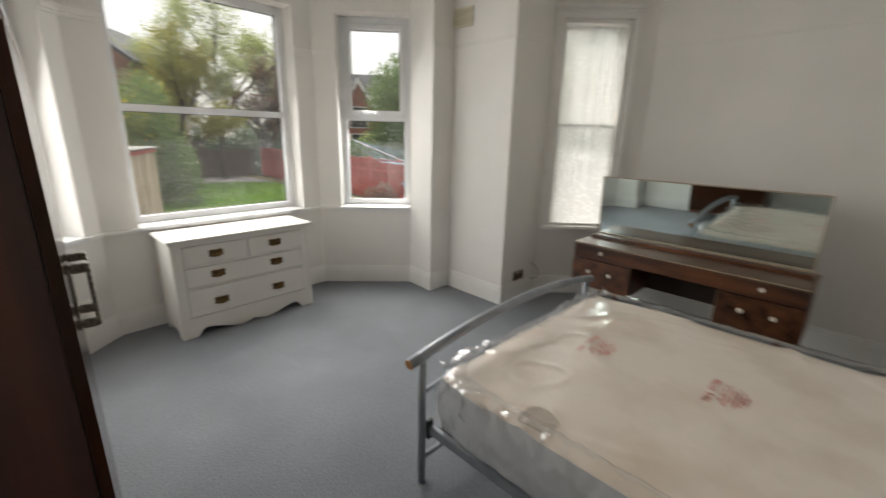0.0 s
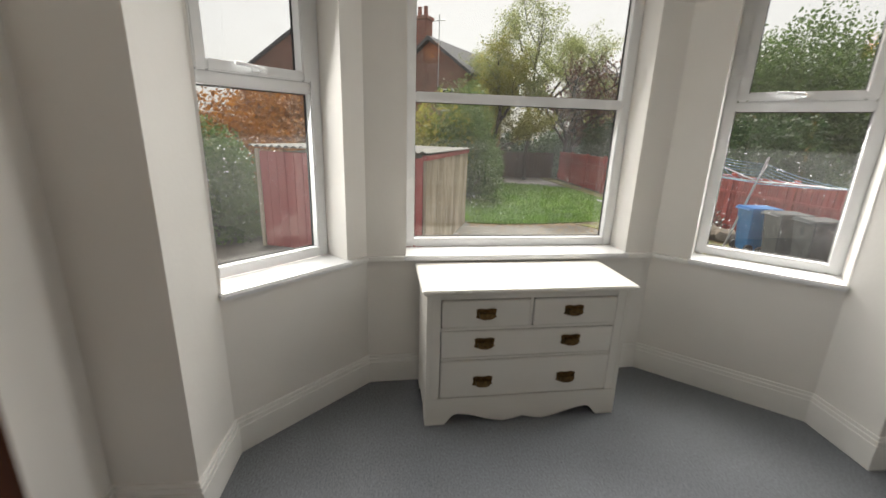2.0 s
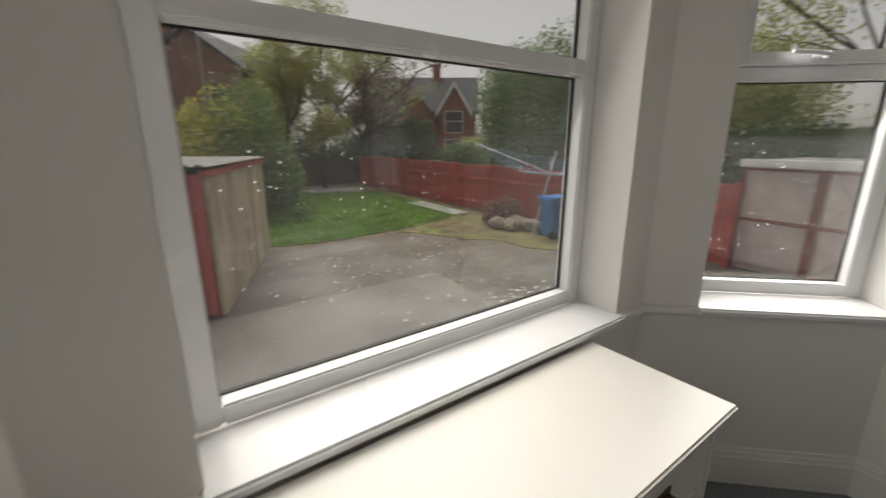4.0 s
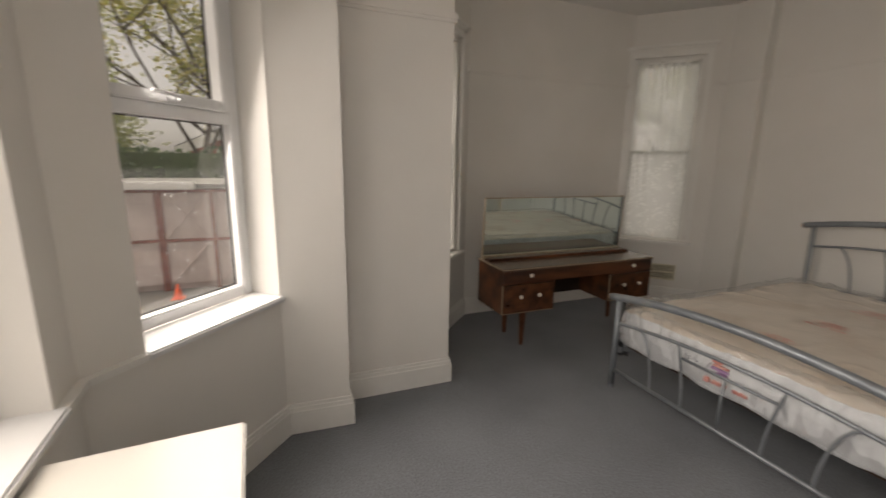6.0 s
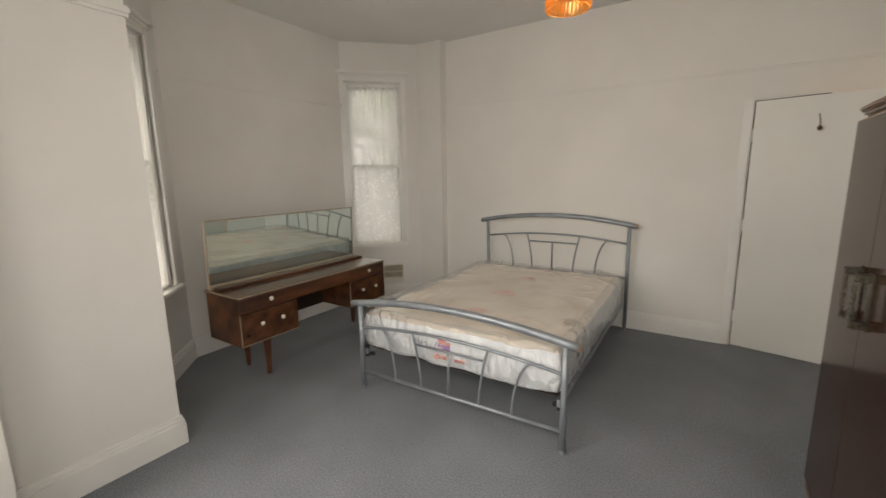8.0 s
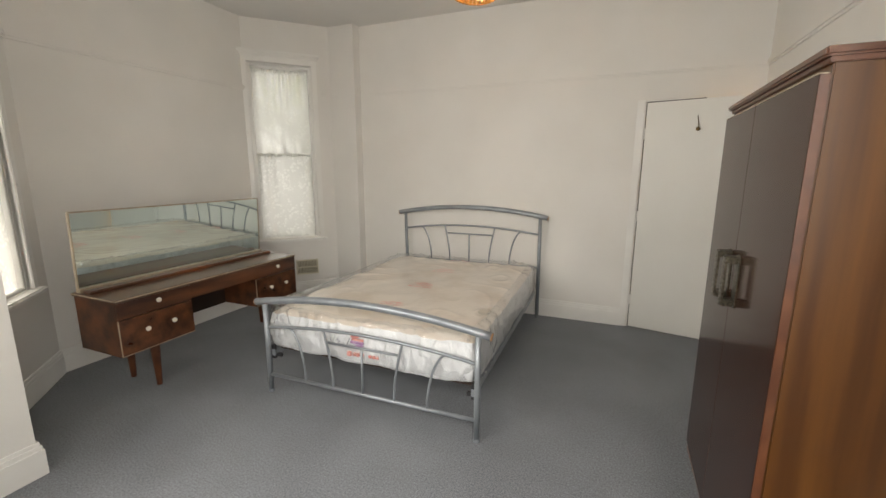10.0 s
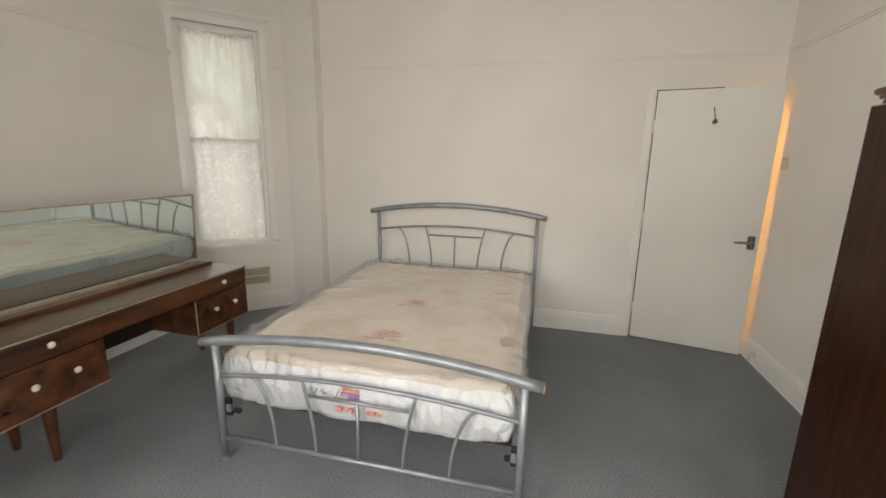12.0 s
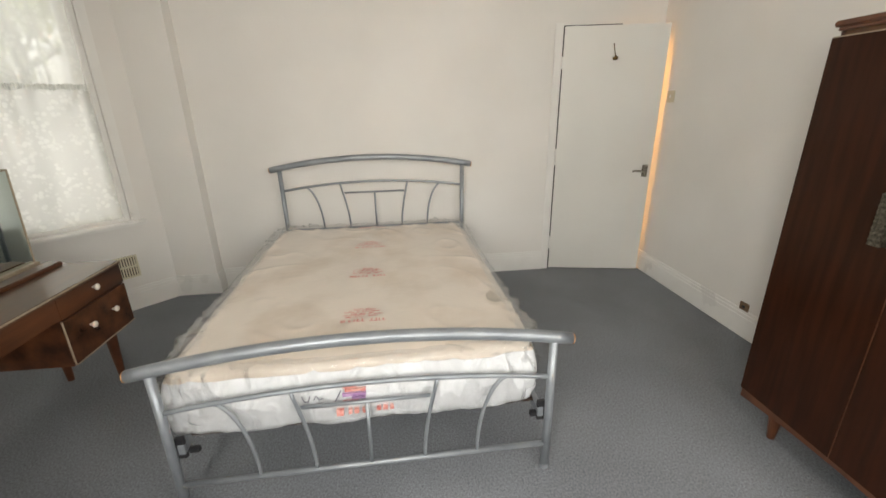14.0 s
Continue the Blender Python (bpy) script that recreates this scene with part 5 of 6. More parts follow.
def pendant():
    ob = thing("pendant_lamp", "lit pendant lamp with an amber ribbed drum shade", "ceiling lamp", at=Matrix.Translation((LAMP_AT[0], LAMP_AT[1], 0)))
    part("ceiling_rose", lathe(bmesh.new(), [(0.05, CEILING), (0.048, CEILING - 0.012), (0.03, CEILING - 0.03), (0.012, CEILING - 0.04)], 24), TRIM, ob, smooth=True)
    part("cord", tube(bmesh.new(), [(0, 0, CEILING - 0.03), (0, 0, 2.44)], 0.0035, 8), TRIM, ob)
    part("lamp_holder", lathe(bmesh.new(), [(0.010, 2.45), (0.019, 2.44), (0.019, 2.395), (0.015, 2.385)], 16), TRIM, ob)
    part("bulb", lathe(bmesh.new(), [(0.012, 2.388), (0.014, 2.37), (0.026, 2.345), (0.031, 2.318), (0.026, 2.295), (0.012, 2.283), (0.002, 2.281)], 20), BULB, ob, "glowing bulb", smooth=True)
    bm = bmesh.new()
    for z in (2.425, 2.250):
        tube(bm, [(0.094 * math.cos(2 * math.pi * k / 40), 0.094 * math.sin(2 * math.pi * k / 40), z) for k in range(41)], 0.003, 6)
    for k in range(3):
        a = 2 * math.pi * k / 3
        tube(bm, [(0.015 * math.cos(a), 0.015 * math.sin(a), 2.43), (0.094 * math.cos(a), 0.094 * math.sin(a), 2.425)], 0.0025, 6)
    shade = part("shade_ring", bm, GILT, ob)
    rib = bmesh.new()
    tube(rib, [(0.099, 0, 2.440), (0.099, 0, 2.235)], 0.0095, 8)
    me = bpy.data.meshes.new("rib")
    rib.to_mesh(me)
    rib.free()
    me.materials.append(AMBER)
    for k in range(32):
        r = new("rib", me)
        r.parent = shade
        r.matrix_basis = pose(0, 0, 0, 0, 0, 360 * k / 32)
        r.visible_shadow = False
    return ob


pendant()


# ---- wall fittings ----
def vent(m, w, h, material, label, bars):
    """An air brick cover: frame and upright bars; m puts its back on the wall, x along, y up, z out."""
    ob = thing("wall_vent", label, "air vent")
    bm = bmesh.new()
    box(bm, -w / 2, w / 2, -h / 2, h / 2, 0, 0.004, 0, m)
    part("backing", bm, DARKWOOD if bars else material, ob)
    bm = bmesh.new()
    for q in ((-w / 2, w / 2, -h / 2, -h / 2 + 0.012), (-w / 2, w / 2, h / 2 - 0.012, h / 2), (-w / 2, -w / 2 + 0.012, -h / 2 + 0.012, h / 2 - 0.012), (w / 2 - 0.012, w / 2, -h / 2 + 0.012, h / 2 - 0.012), (-w / 2 + 0.012, w / 2 - 0.012, -0.006, 0.006)):
        box(bm, q[0], q[1], q[2], q[3], 0.004, 0.014, 0.002, m)
    part("vent_frame", bm, material, ob)
    n = 13
    for k in range(n):
        x = -w / 2 + 0.012 + (w - 0.024) * (k + 0.5) / n
        for a, b in ((-h / 2 + 0.012, -0.006), (0.006, h / 2 - 0.012)):
            part("slat", box(bmesh.new(), x - 0.0045, x + 0.0045, a, b, 0.004, 0.011, 0, m), material, ob)
    return ob


def on_wall(i, s, z):
    """Back on wall i: x along, y up, z into the room."""
    m, _ = wall_matrix(i)
    return m @ Matrix(((1, 0, 0, s), (0, 0, -1, 0), (0, 1, 0, z), (0, 0, 0, 1)))


vent(on_wall(12, 0.50, 0.335), 0.235, 0.165, BEIGEPL, "beige plastic air vent low on the wall", True)
vent(on_wall(8, 0.115, 2.43), 0.225, 0.150, BEIGEPL, "yellowed air vent high on the pier", True)


def plate_at(name, m, w, h, material, label, category, toggles):
    ob = thing(name, label, category)
    part("plate", box(bmesh.new(), -w / 2, w / 2, -h / 2, h / 2, 0, 0.009, 0.003, m), material, ob)
    for x, y, a, b, mat in toggles:
        part("toggle", box(bmesh.new(), x - a / 2, x + a / 2, y - b / 2, y + b / 2, 0.009, 0.013, 0.001, m), mat, ob)
    return ob


plate_at("light_switch", on_wall(0, 0.215, 1.46), 0.086, 0.086, BEIGEPL, "cream light switch beside the door", "switch", [(0, 0, 0.012, 0.024, TRIM)])
plate_at("wall_socket", on_wall(9, 0.245, 0.225), 0.146, 0.086, SOCKET, "worn brown double socket just above the skirting", "socket",
         [(-0.034, -0.008, 0.03, 0.03, BLACKPL), (0.034, -0.008, 0.03, 0.03, BLACKPL), (-0.02, 0.03, 0.012, 0.012, TRIM), (0.02, 0.03, 0.012, 0.012, TRIM)])
plate_at("wall_socket", on_wall(0, 1.28, 0.19), 0.07, 0.055, SOCKET, "small metal socket on the skirting near the wardrobe", "socket", [(0, 0, 0.02, 0.015, BLACKPL)])
cable = thing("loose_cable", "short grey cable sticking out of the wall", "cable")
part("cord", tube(bmesh.new(), [(3.10, 1.72, 0.30), (3.09, 1.68, 0.31), (3.11, 1.655, 0.27), (3.15, 1.65, 0.21), (3.12, 1.655, 0.175), (3.06, 1.66, 0.172), (3.03, 1.67, 0.19)], 0.004, 8), CABLE, cable, smooth=True)


# ---- outdoors ----
G = GROUND
bm = bmesh.new()
n = 40
R = 900.0
rings = []
for r in (0.0, 30.0, 90.0, 300.0, R):
    rings.append([bm.verts.new((r * math.cos(2 * math.pi * k / n), r * math.sin(2 * math.pi * k / n), G)) for k in range(n)] if r else [bm.verts.new((0, 0, G))])
for k in range(n):
    bm.faces.new((rings[0][0], rings[1][k], rings[1][(k + 1) % n]))
for a, b in zip(rings[1:], rings[2:]):
    for k in range(n):
        bm.faces.new((a[k], b[k], b[(k + 1) % n], a[(k + 1) % n]))
structure(part("ground", bm, TARMAC), "wet dark tarmac yard behind the house", "ground")

# lawn and verge, with an uneven edge
def patch(name, outline, z, material, label, category):
    bm = bmesh.new()
    f = bm.faces.new([bm.verts.new((x, y, z)) for x, y in outline])
    r = bmesh.ops.extrude_face_region(bm, geom=[f])
    bmesh.ops.translate(bm, vec=(0, 0, -0.06), verts=[v for v in r["geom"] if isinstance(v, bmesh.types.BMVert)])
    bmesh.ops.recalc_face_normals(bm, faces=bm.faces)
    return structure(part(name, bm, material), label, category)


rng = random.Random(11)
lawn_edge = [(2.1, 12.4), (3.0, 12.25), (4.0, 12.3), (5.0, 12.5), (6.0, 12.7), (7.0, 12.9), (7.9, 13.4), (8.3, 14.6), (8.4, 17.0), (8.2, 20.5), (7.0, 21.6), (5.0, 22.0), (3.0, 21.8), (1.6, 20.0), (1.6, 15.0)]
patch("lawn", lawn_edge, G + 0.035, SOIL, "bright green wet lawn", "lawn")
verge_edge = [(5.2, 12.45), (5.9, 11.5), (6.2, 10.7), (6.9, 10.1), (7.0, 9.1), (7.7, 8.3), (8.0, 7.2), (8.5, 6.6), (9.1, 6.2), (9.1, 26.0), (8.4, 26.0), (8.45, 17.0), (8.3, 14.4), (7.8, 13.3)]
patch("verge", verge_edge, G + 0.02, VERGE, "mossy earth verge along the fence", "ground")


def inside(poly, x, y):
    c = False
    for (x1, y1), (x2, y2) in zip(poly, poly[1:] + poly[:1]):
        if (y1 > y) != (y2 > y) and x < (x2 - x1) * (y - y1) / (y2 - y1) + x1:
            c = not c
    return c


def raw_mesh(name, vs, fs, material, parent=None, label="", category="", kind="stuff"):
    me = bpy.data.meshes.new(name)
    me.from_pydata(vs, [], fs)
    me.materials.append(material)
    ob = new(name, me)
    if parent:
        ob.parent = parent
    return tagged(ob, label, category, kind=kind)


vs, fs = [], []
while len(fs) < 26000:
    x, y = rng.uniform(1.6, 8.4), 12.2 + 9.8 * rng.random() ** 1.5
    if not inside(lawn_edge, x, y):
        continue
    h, a, w = rng.uniform(0.05, 0.13), rng.uniform(0, 6.28), rng.uniform(0.006, 0.012)
    lx, ly = rng.uniform(-0.05, 0.05), rng.uniform(-0.05, 0.05)
    k = len(vs)
    vs += [(x - w * math.cos(a), y - w * math.sin(a), G + 0.03), (x + w * math.cos(a), y + w * math.sin(a), G + 0.03), (x + lx, y + ly, G + 0.03 + h)]
    fs.append((k, k + 1, k + 2))
raw_mesh("grass", vs, fs, GRASS, label="short bright grass blades on the lawn", category="grass")


def scatter(name, count, material, size, label, category, area):
    vs, fs = [], []
    while len(fs) < count:
        x, y = area(rng)
        a, r = rng.uniform(0, 6.28), rng.uniform(*size)
        k = len(vs)
        for q in range(4):
            b = a + q * math.pi / 2
            rr = r * (1.0 if q % 2 else 0.6)
            vs.append((x + rr * math.cos(b), y + rr * math.sin(b), G + (0.04 if x > 6.2 and y > 6 else 0.006) + (0.012 if q == 0 else 0.002)))
        fs.append((k, k + 1, k + 2, k + 3))
    raw_mesh(name, vs, fs, material, label=label, category=category)


scatter("fallen_leaves", 3200, LITTER, (0.02, 0.055), "brown fallen leaves on tarmac and verge", "leaves",
        lambda r: (r.gauss(6.6, 1.5), r.gauss(11.2, 1.8)))
scatter("fallen_leaves", 1500, LITTER, (0.015, 0.045), "brown fallen leaves on the wet tarmac", "leaves",
        lambda r: (r.uniform(1.5, 9.0), r.uniform(4.5, 12.3)))
scatter("fallen_leaves", 900, LITTER, (0.02, 0.05), "brown fallen leaves along the lawn's edge", "leaves",
        lambda r: (lambda u: (u, 12.2 + 0.09 * max(0, u - 3.4) + r.gauss(0, 0.12)))(r.uniform(2.1, 7.4)))
scatter("pale_chips", 320, PEBBLE, (0.015, 0.05), "pale wet chips on the tarmac", "chippings",
        lambda r: (r.uniform(1.5, 8.0), r.uniform(4.5, 11.5)))
scatter("pale_chips", 60, PEBBLE, (0.02, 0.06), "pale lime patches on the tarmac", "chippings",
        lambda r: (r.gauss(4.9, 0.3), r.gauss(6.9, 0.25)))


# ---- plants ----
def leaf_cloud(points, size, rng, flat=0.6):
    """A diamond leaf at every point."""
    p = np.asarray(points)
    n = len(p)
    nr = np.random.RandomState(rng.randrange(1 << 30))
    a = nr.normal(size=(n, 3))
    a /= np.linalg.norm(a, axis=1)[:, None]
    b = np.cross(a, nr.normal(size=(n, 3)))
    b /= np.linalg.norm(b, axis=1)[:, None]
    s = nr.uniform(size[0], size[1], (n, 1))
    v = np.stack([p - a * s, p - b * s * flat, p + a * s, p + b * s * flat], axis=1).reshape(-1, 3)
    f = np.arange(4 * n).reshape(-1, 4)
    return v.tolist(), f.tolist()


def tree(label, x, y, height, spread, trunk_r, leaves, material, seed, size=(0.05, 0.11), base=0.25, bare=0.0, crown_low=0.3, category="tree", name="tree"):
    rng = random.Random(seed)
    ob = thing(name, label, category, at=Matrix.Translation((x, y, G)))
    bm = bmesh.new()
    tips = []
    wood = []

    def limb(p, d, length, r, level):
        pts = [p]
        q = p.copy()
        for k in range(5):
            d = (d + Vector((rng.gauss(0, 0.16), rng.gauss(0, 0.16), rng.gauss(0.03, 0.10)))).normalized()
            q = q + d * length / 5
            pts.append(q.copy())
            if level >= 2:
                tips.append(q.copy())
        wood.append((pts, r, level))
        if level >= 3:
            return
        for k in range(4 if level else 7):
            t = rng.uniform(base if level == 0 else 0.25, 1.0)
            i = min(4, int(t * 5))
            start = pts[i].lerp(pts[i + 1], t * 5 - i)
            ang = rng.uniform(0, 6.28)
            side = Vector((math.cos(ang), math.sin(ang), rng.uniform(0.15, 0.9)))
            nd = (d * 0.45 + side).normalized()
            limb(start, nd, length * (0.62 if level == 0 else 0.6) * rng.uniform(0.7, 1.15) * (spread if level == 0 else 1), r * 0.5, level + 1)
    limb(Vector((0, 0, 0)), Vector((0, 0, 1)), height * 0.72, trunk_r, 0)
    for pts, r, level in wood:
        if level <= 2 or bare:
            tube(bm, pts, max(r, 0.006), 7 if level < 2 else 5, max(r * 0.45, 0.003))
    part("trunk", bm, BARK, ob, smooth=True)
    pts = []
    zmax = max(t.z for t in tips)
    good = [t for t in tips if t.z > zmax * crown_low]
    while len(pts) < leaves:
        t = rng.choice(good)
        c = t + Vector((rng.gauss(0, 0.20), rng.gauss(0, 0.20), rng.gauss(0, 0.16))) * (height / 6) ** 0.5
        pts.append((c.x, c.y, max(0.05, c.z)))
    v, f = leaf_cloud(pts, size, rng)
    crown = raw_mesh("crown", v, f, material, ob, kind="")
    return ob


def bush(label, x, y, rx, ry, h, leaves, material, seed, size=(0.05, 0.10), z0=0.0, name="bush", lumps=16):
    """A shrub: many overlapping uneven clumps of leaves on a few stems."""
    rng = random.Random(seed)
    ob = thing(name, label, "bush", at=Matrix.Translation((x, y, G)))
    bm = bmesh.new()
    cl = []
    for k in range(lumps):
        a, r = rng.uniform(0, 6.28), rng.random() ** 0.5
        c = Vector((rx * 0.75 * r * math.cos(a), ry * 0.75 * r * math.sin(a), z0 + h * rng.uniform(0.12, 0.85) * (1 - 0.25 * r)))
        cl.append((c, rng.uniform(0.28, 0.5)))
        tube(bm, [(c.x * 0.2, c.y * 0.2, 0), (c.x * 0.5, c.y * 0.5, c.z * 0.5), tuple(c)], 0.035, 5, 0.012)
    part("stems", bm, BARK, ob)
    pts = []
    while len(pts) < leaves:
        c, s = rng.choice(cl)
        d = Vector((rng.gauss(0, 1), rng.gauss(0, 1), rng.gauss(0, 1))).normalized() * (0.55 + 0.5 * rng.random())
        q = c + Vector((d.x * rx * s * 1.15, d.y * ry * s * 1.15, d.z * h * s * 0.75))
        pts.append((q.x, q.y, max(0.03, q.z)))
    v, f = leaf_cloud(pts, size, rng)
    raw_mesh("foliage", v, f, material, ob, kind="")
    return ob


tree("yellow-green autumn tree behind the lawn", 7.0, 24.0, 8.4, 1.05, 0.12, 34000, LEAF_PALE, 3, (0.03, 0.06), bare=1)
tree("yellowing tree beside the shed", 4.4, 21.5, 6.0, 1.0, 0.14, 30000, LEAF_YELLOW, 8, (0.03, 0.065))
tree("thin tree with rust and plum leaves", 9.6, 24.0, 6.0, 1.1, 0.16, 2600, LEAF_PLUM, 14, (0.05, 0.10), bare=1)
tree("half-bare dark tree at the lawn's end", 9.8, 25.5, 5.6, 1.1, 0.16, 2600, LEAF_PLUM, 19, (0.05, 0.10), bare=1)
tree("pale thin tree far behind the fence", 14.6, 35.0, 6.6, 0.8, 0.16, 3000, LEAF_PALE, 23, (0.10, 0.18), bare=1)
bush("large loose green shrub beside the lawn", 2.5, 17.0, 1.5, 2.2, 4.3, 20000, LEAF_GREEN, 31, (0.035, 0.075), lumps=26)
bush("green shrub behind the shed", 1.0, 16.4, 1.6, 1.4, 3.9, 7000, LEAF_YELLOW, 32)
bush("low green shrub by the lawn's corner", 3.0, 20.8, 1.2, 1.2, 2.6, 5000, LEAF_GREEN, 33)
bush("tall green tree mass beyond the fence", 14.5, 16.0, 3.0, 3.4, 6.6, 70000, LEAF_GREEN, 34, (0.04, 0.085), lumps=60)
bush("dark evergreen shrub beyond the fence", 11.2, 22.8, 1.5, 1.6, 4.0, 9000, LEAF_DARK, 35, (0.06, 0.12))
bush("dark evergreen shrub behind the fence", 11.2, 12.5, 1.3, 2.6, 3.5, 24000, LEAF_DARK, 36, (0.035, 0.08), lumps=34)
bush("olive shrub beyond the fence", 10.2, 26.4, 1.6, 1.6, 3.2, 6000, LEAF_DARK, 37, (0.06, 0.12))
bush("pale olive tree mass behind the far house garden", 16.0, 9.5, 3.2, 3.0, 6.8, 48000, LEAF_PALE, 38, (0.04, 0.09), lumps=50)
bush("orange autumn creeper over a wall", -5.0, 13.5, 3.0, 1.2, 3.5, 24000, LEAF_RUST, 39, (0.035, 0.075), lumps=36)
bush("green hedge beside the red shed", -4.4, 11.0, 1.6, 1.4, 2.55, 18000, LEAF_GREEN, 40, (0.03, 0.06), lumps=28)
bush("green shrub behind the shed's roof", -1.8, 14.0, 2.0, 1.0, 2.6, 6000, LEAF_GREEN, 45, (0.04, 0.09))
bush("rough brown shrub on the verge", 8.3, 11.6, 0.6, 0.9, 0.9, 2200, LEAF_PLUM, 46, (0.03, 0.06), lumps=8)
bush("orange creeper on the old house wall", -5.5, 25.5, 3.6, 1.2, 5.2, 24000, LEAF_RUST, 47, (0.05, 0.10), lumps=36)
tree("tall thin tree with yellow leaves behind the garage", 17.0, 5.2, 8.6, 1.3, 0.13, 11000, LEAF_YELLOW, 41, (0.04, 0.085), bare=1)
tree("spreading yellow-leaved tree beyond the garage", 15.0, 1.5, 8.2, 1.4, 0.13, 11000, LEAF_YELLOW, 42, (0.04, 0.085), bare=1)
tree("half-bare street tree seen through the net", 12.5, -3.0, 8.0, 1.3, 0.14, 6000, LEAF_YELLOW, 43, (0.05, 0.10), bare=1)
tree("half-bare street tree beyond the yard", 9.5, -8.5, 8.5, 1.3, 0.14, 6000, LEAF_PALE, 44, (0.06, 0.12), bare=1)

for k, (bx, by, bh, mt) in enumerate(((3.0, 27.5, 3.2, LEAF_GREEN), (5.6, 28.0, 2.6, LEAF_PLUM), (8.2, 27.6, 3.0, LEAF_DARK), (11.0, 28.6, 3.4, LEAF_GREEN), (13.5, 29.0, 3.2, LEAF_DARK), (19.5, 27.0, 2.8, LEAF_PALE), (13.6, 21.0, 2.4, LEAF_GREEN), (19.0, 20.5, 5.0, LEAF_GREEN))):
    bush("dense shrub beyond the garden's end", bx, by, 2.0, 1.3, bh, 7000, mt, 80 + k, (0.06, 0.12), lumps=22)

hedge = thing("hedge", "long dark clipped hedge behind the garage", "hedge", at=Matrix.Translation((13.0, 3.0, G)))
rh = random.Random(50)
pts = []
for _ in range(12000):
    y, z = rh.uniform(-9, 7), rh.random()
    x = rh.uniform(-0.6, 0.6) if z > 0.85 else rh.choice((-0.6, 0.6)) + rh.gauss(0, 0.07)
    pts.append((x, y, 2.75 * z + 0.10 * math.sin(y * 2.3) + rh.gauss(0, 0.05)))
v, f = leaf_cloud(pts, (0.06, 0.11), rh)
raw_mesh("foliage", v, f, LEAF_DARK, hedge, kind="")
part("hedge_core", boxed(-0.5, 0.5, -9, 7, 0, 2.65), LEAF_DARK, hedge)


# ---- fence, shed, garage ----
board_me = bpy.data.meshes.new("board")
b = boxed(-0.012, 0.012, -0.056, 0.056, 0.0, 1.52, 0.004)
b.to_mesh(board_me)
b.free()
board_me.materials.append(REDBOARD)


def fence_panel(y0, length, h0):
    ob = thing("fence_panel", "red-stained close-boarded fence panel", "fence", "fence along the garden", at=Matrix.Translation((9.18, y0, G)))
    part("post", boxed(-0.05, 0.05, -0.05, 0.05, 0, 1.66, 0.006), REDBOARD, ob)
    for z in (0.28, 1.12):
        part("rail", boxed(-0.055, -0.012, 0.05, length - 0.05, z, z + 0.075, 0.005), REDBOARD, ob)
    part("capping", boxed(-0.035, 0.035, 0.05, length - 0.05, 1.575, 1.60, 0.004), REDBOARD, ob)
    part("gravel_board", boxed(-0.02, 0.02, 0.05, length - 0.05, 0.0, 0.05), STONE, ob)
    k, n = 0, int((length - 0.1) / 0.118)
    for k in range(n):
        o = new("board", board_me)
        o.parent = ob
        o.matrix_basis = pose(0.0 if k % 2 else 0.006, 0.05 + (length - 0.1) * (k + 0.5) / n, 0.052)
    return ob


for k in range(10):
    fence_panel(5.95 + 1.86 * k, 1.86, 0)

far = thing("garden_wall", "low dark brown boarded fence at the garden's end", "fence", at=Matrix.Translation((0, 25.4, G)))
for k in range(62):
    part("board", boxed(-2.0 + 0.18 * k, -2.0 + 0.18 * k + 0.165, -0.015, 0.015, 0, 1.45 + 0.03 * ((k * 7) % 3), 0.004), BROWNBOARD, far)
part("rail", boxed(-2.0, 9.2, 0.015, 0.06, 1.0, 1.08), BROWNBOARD, far)


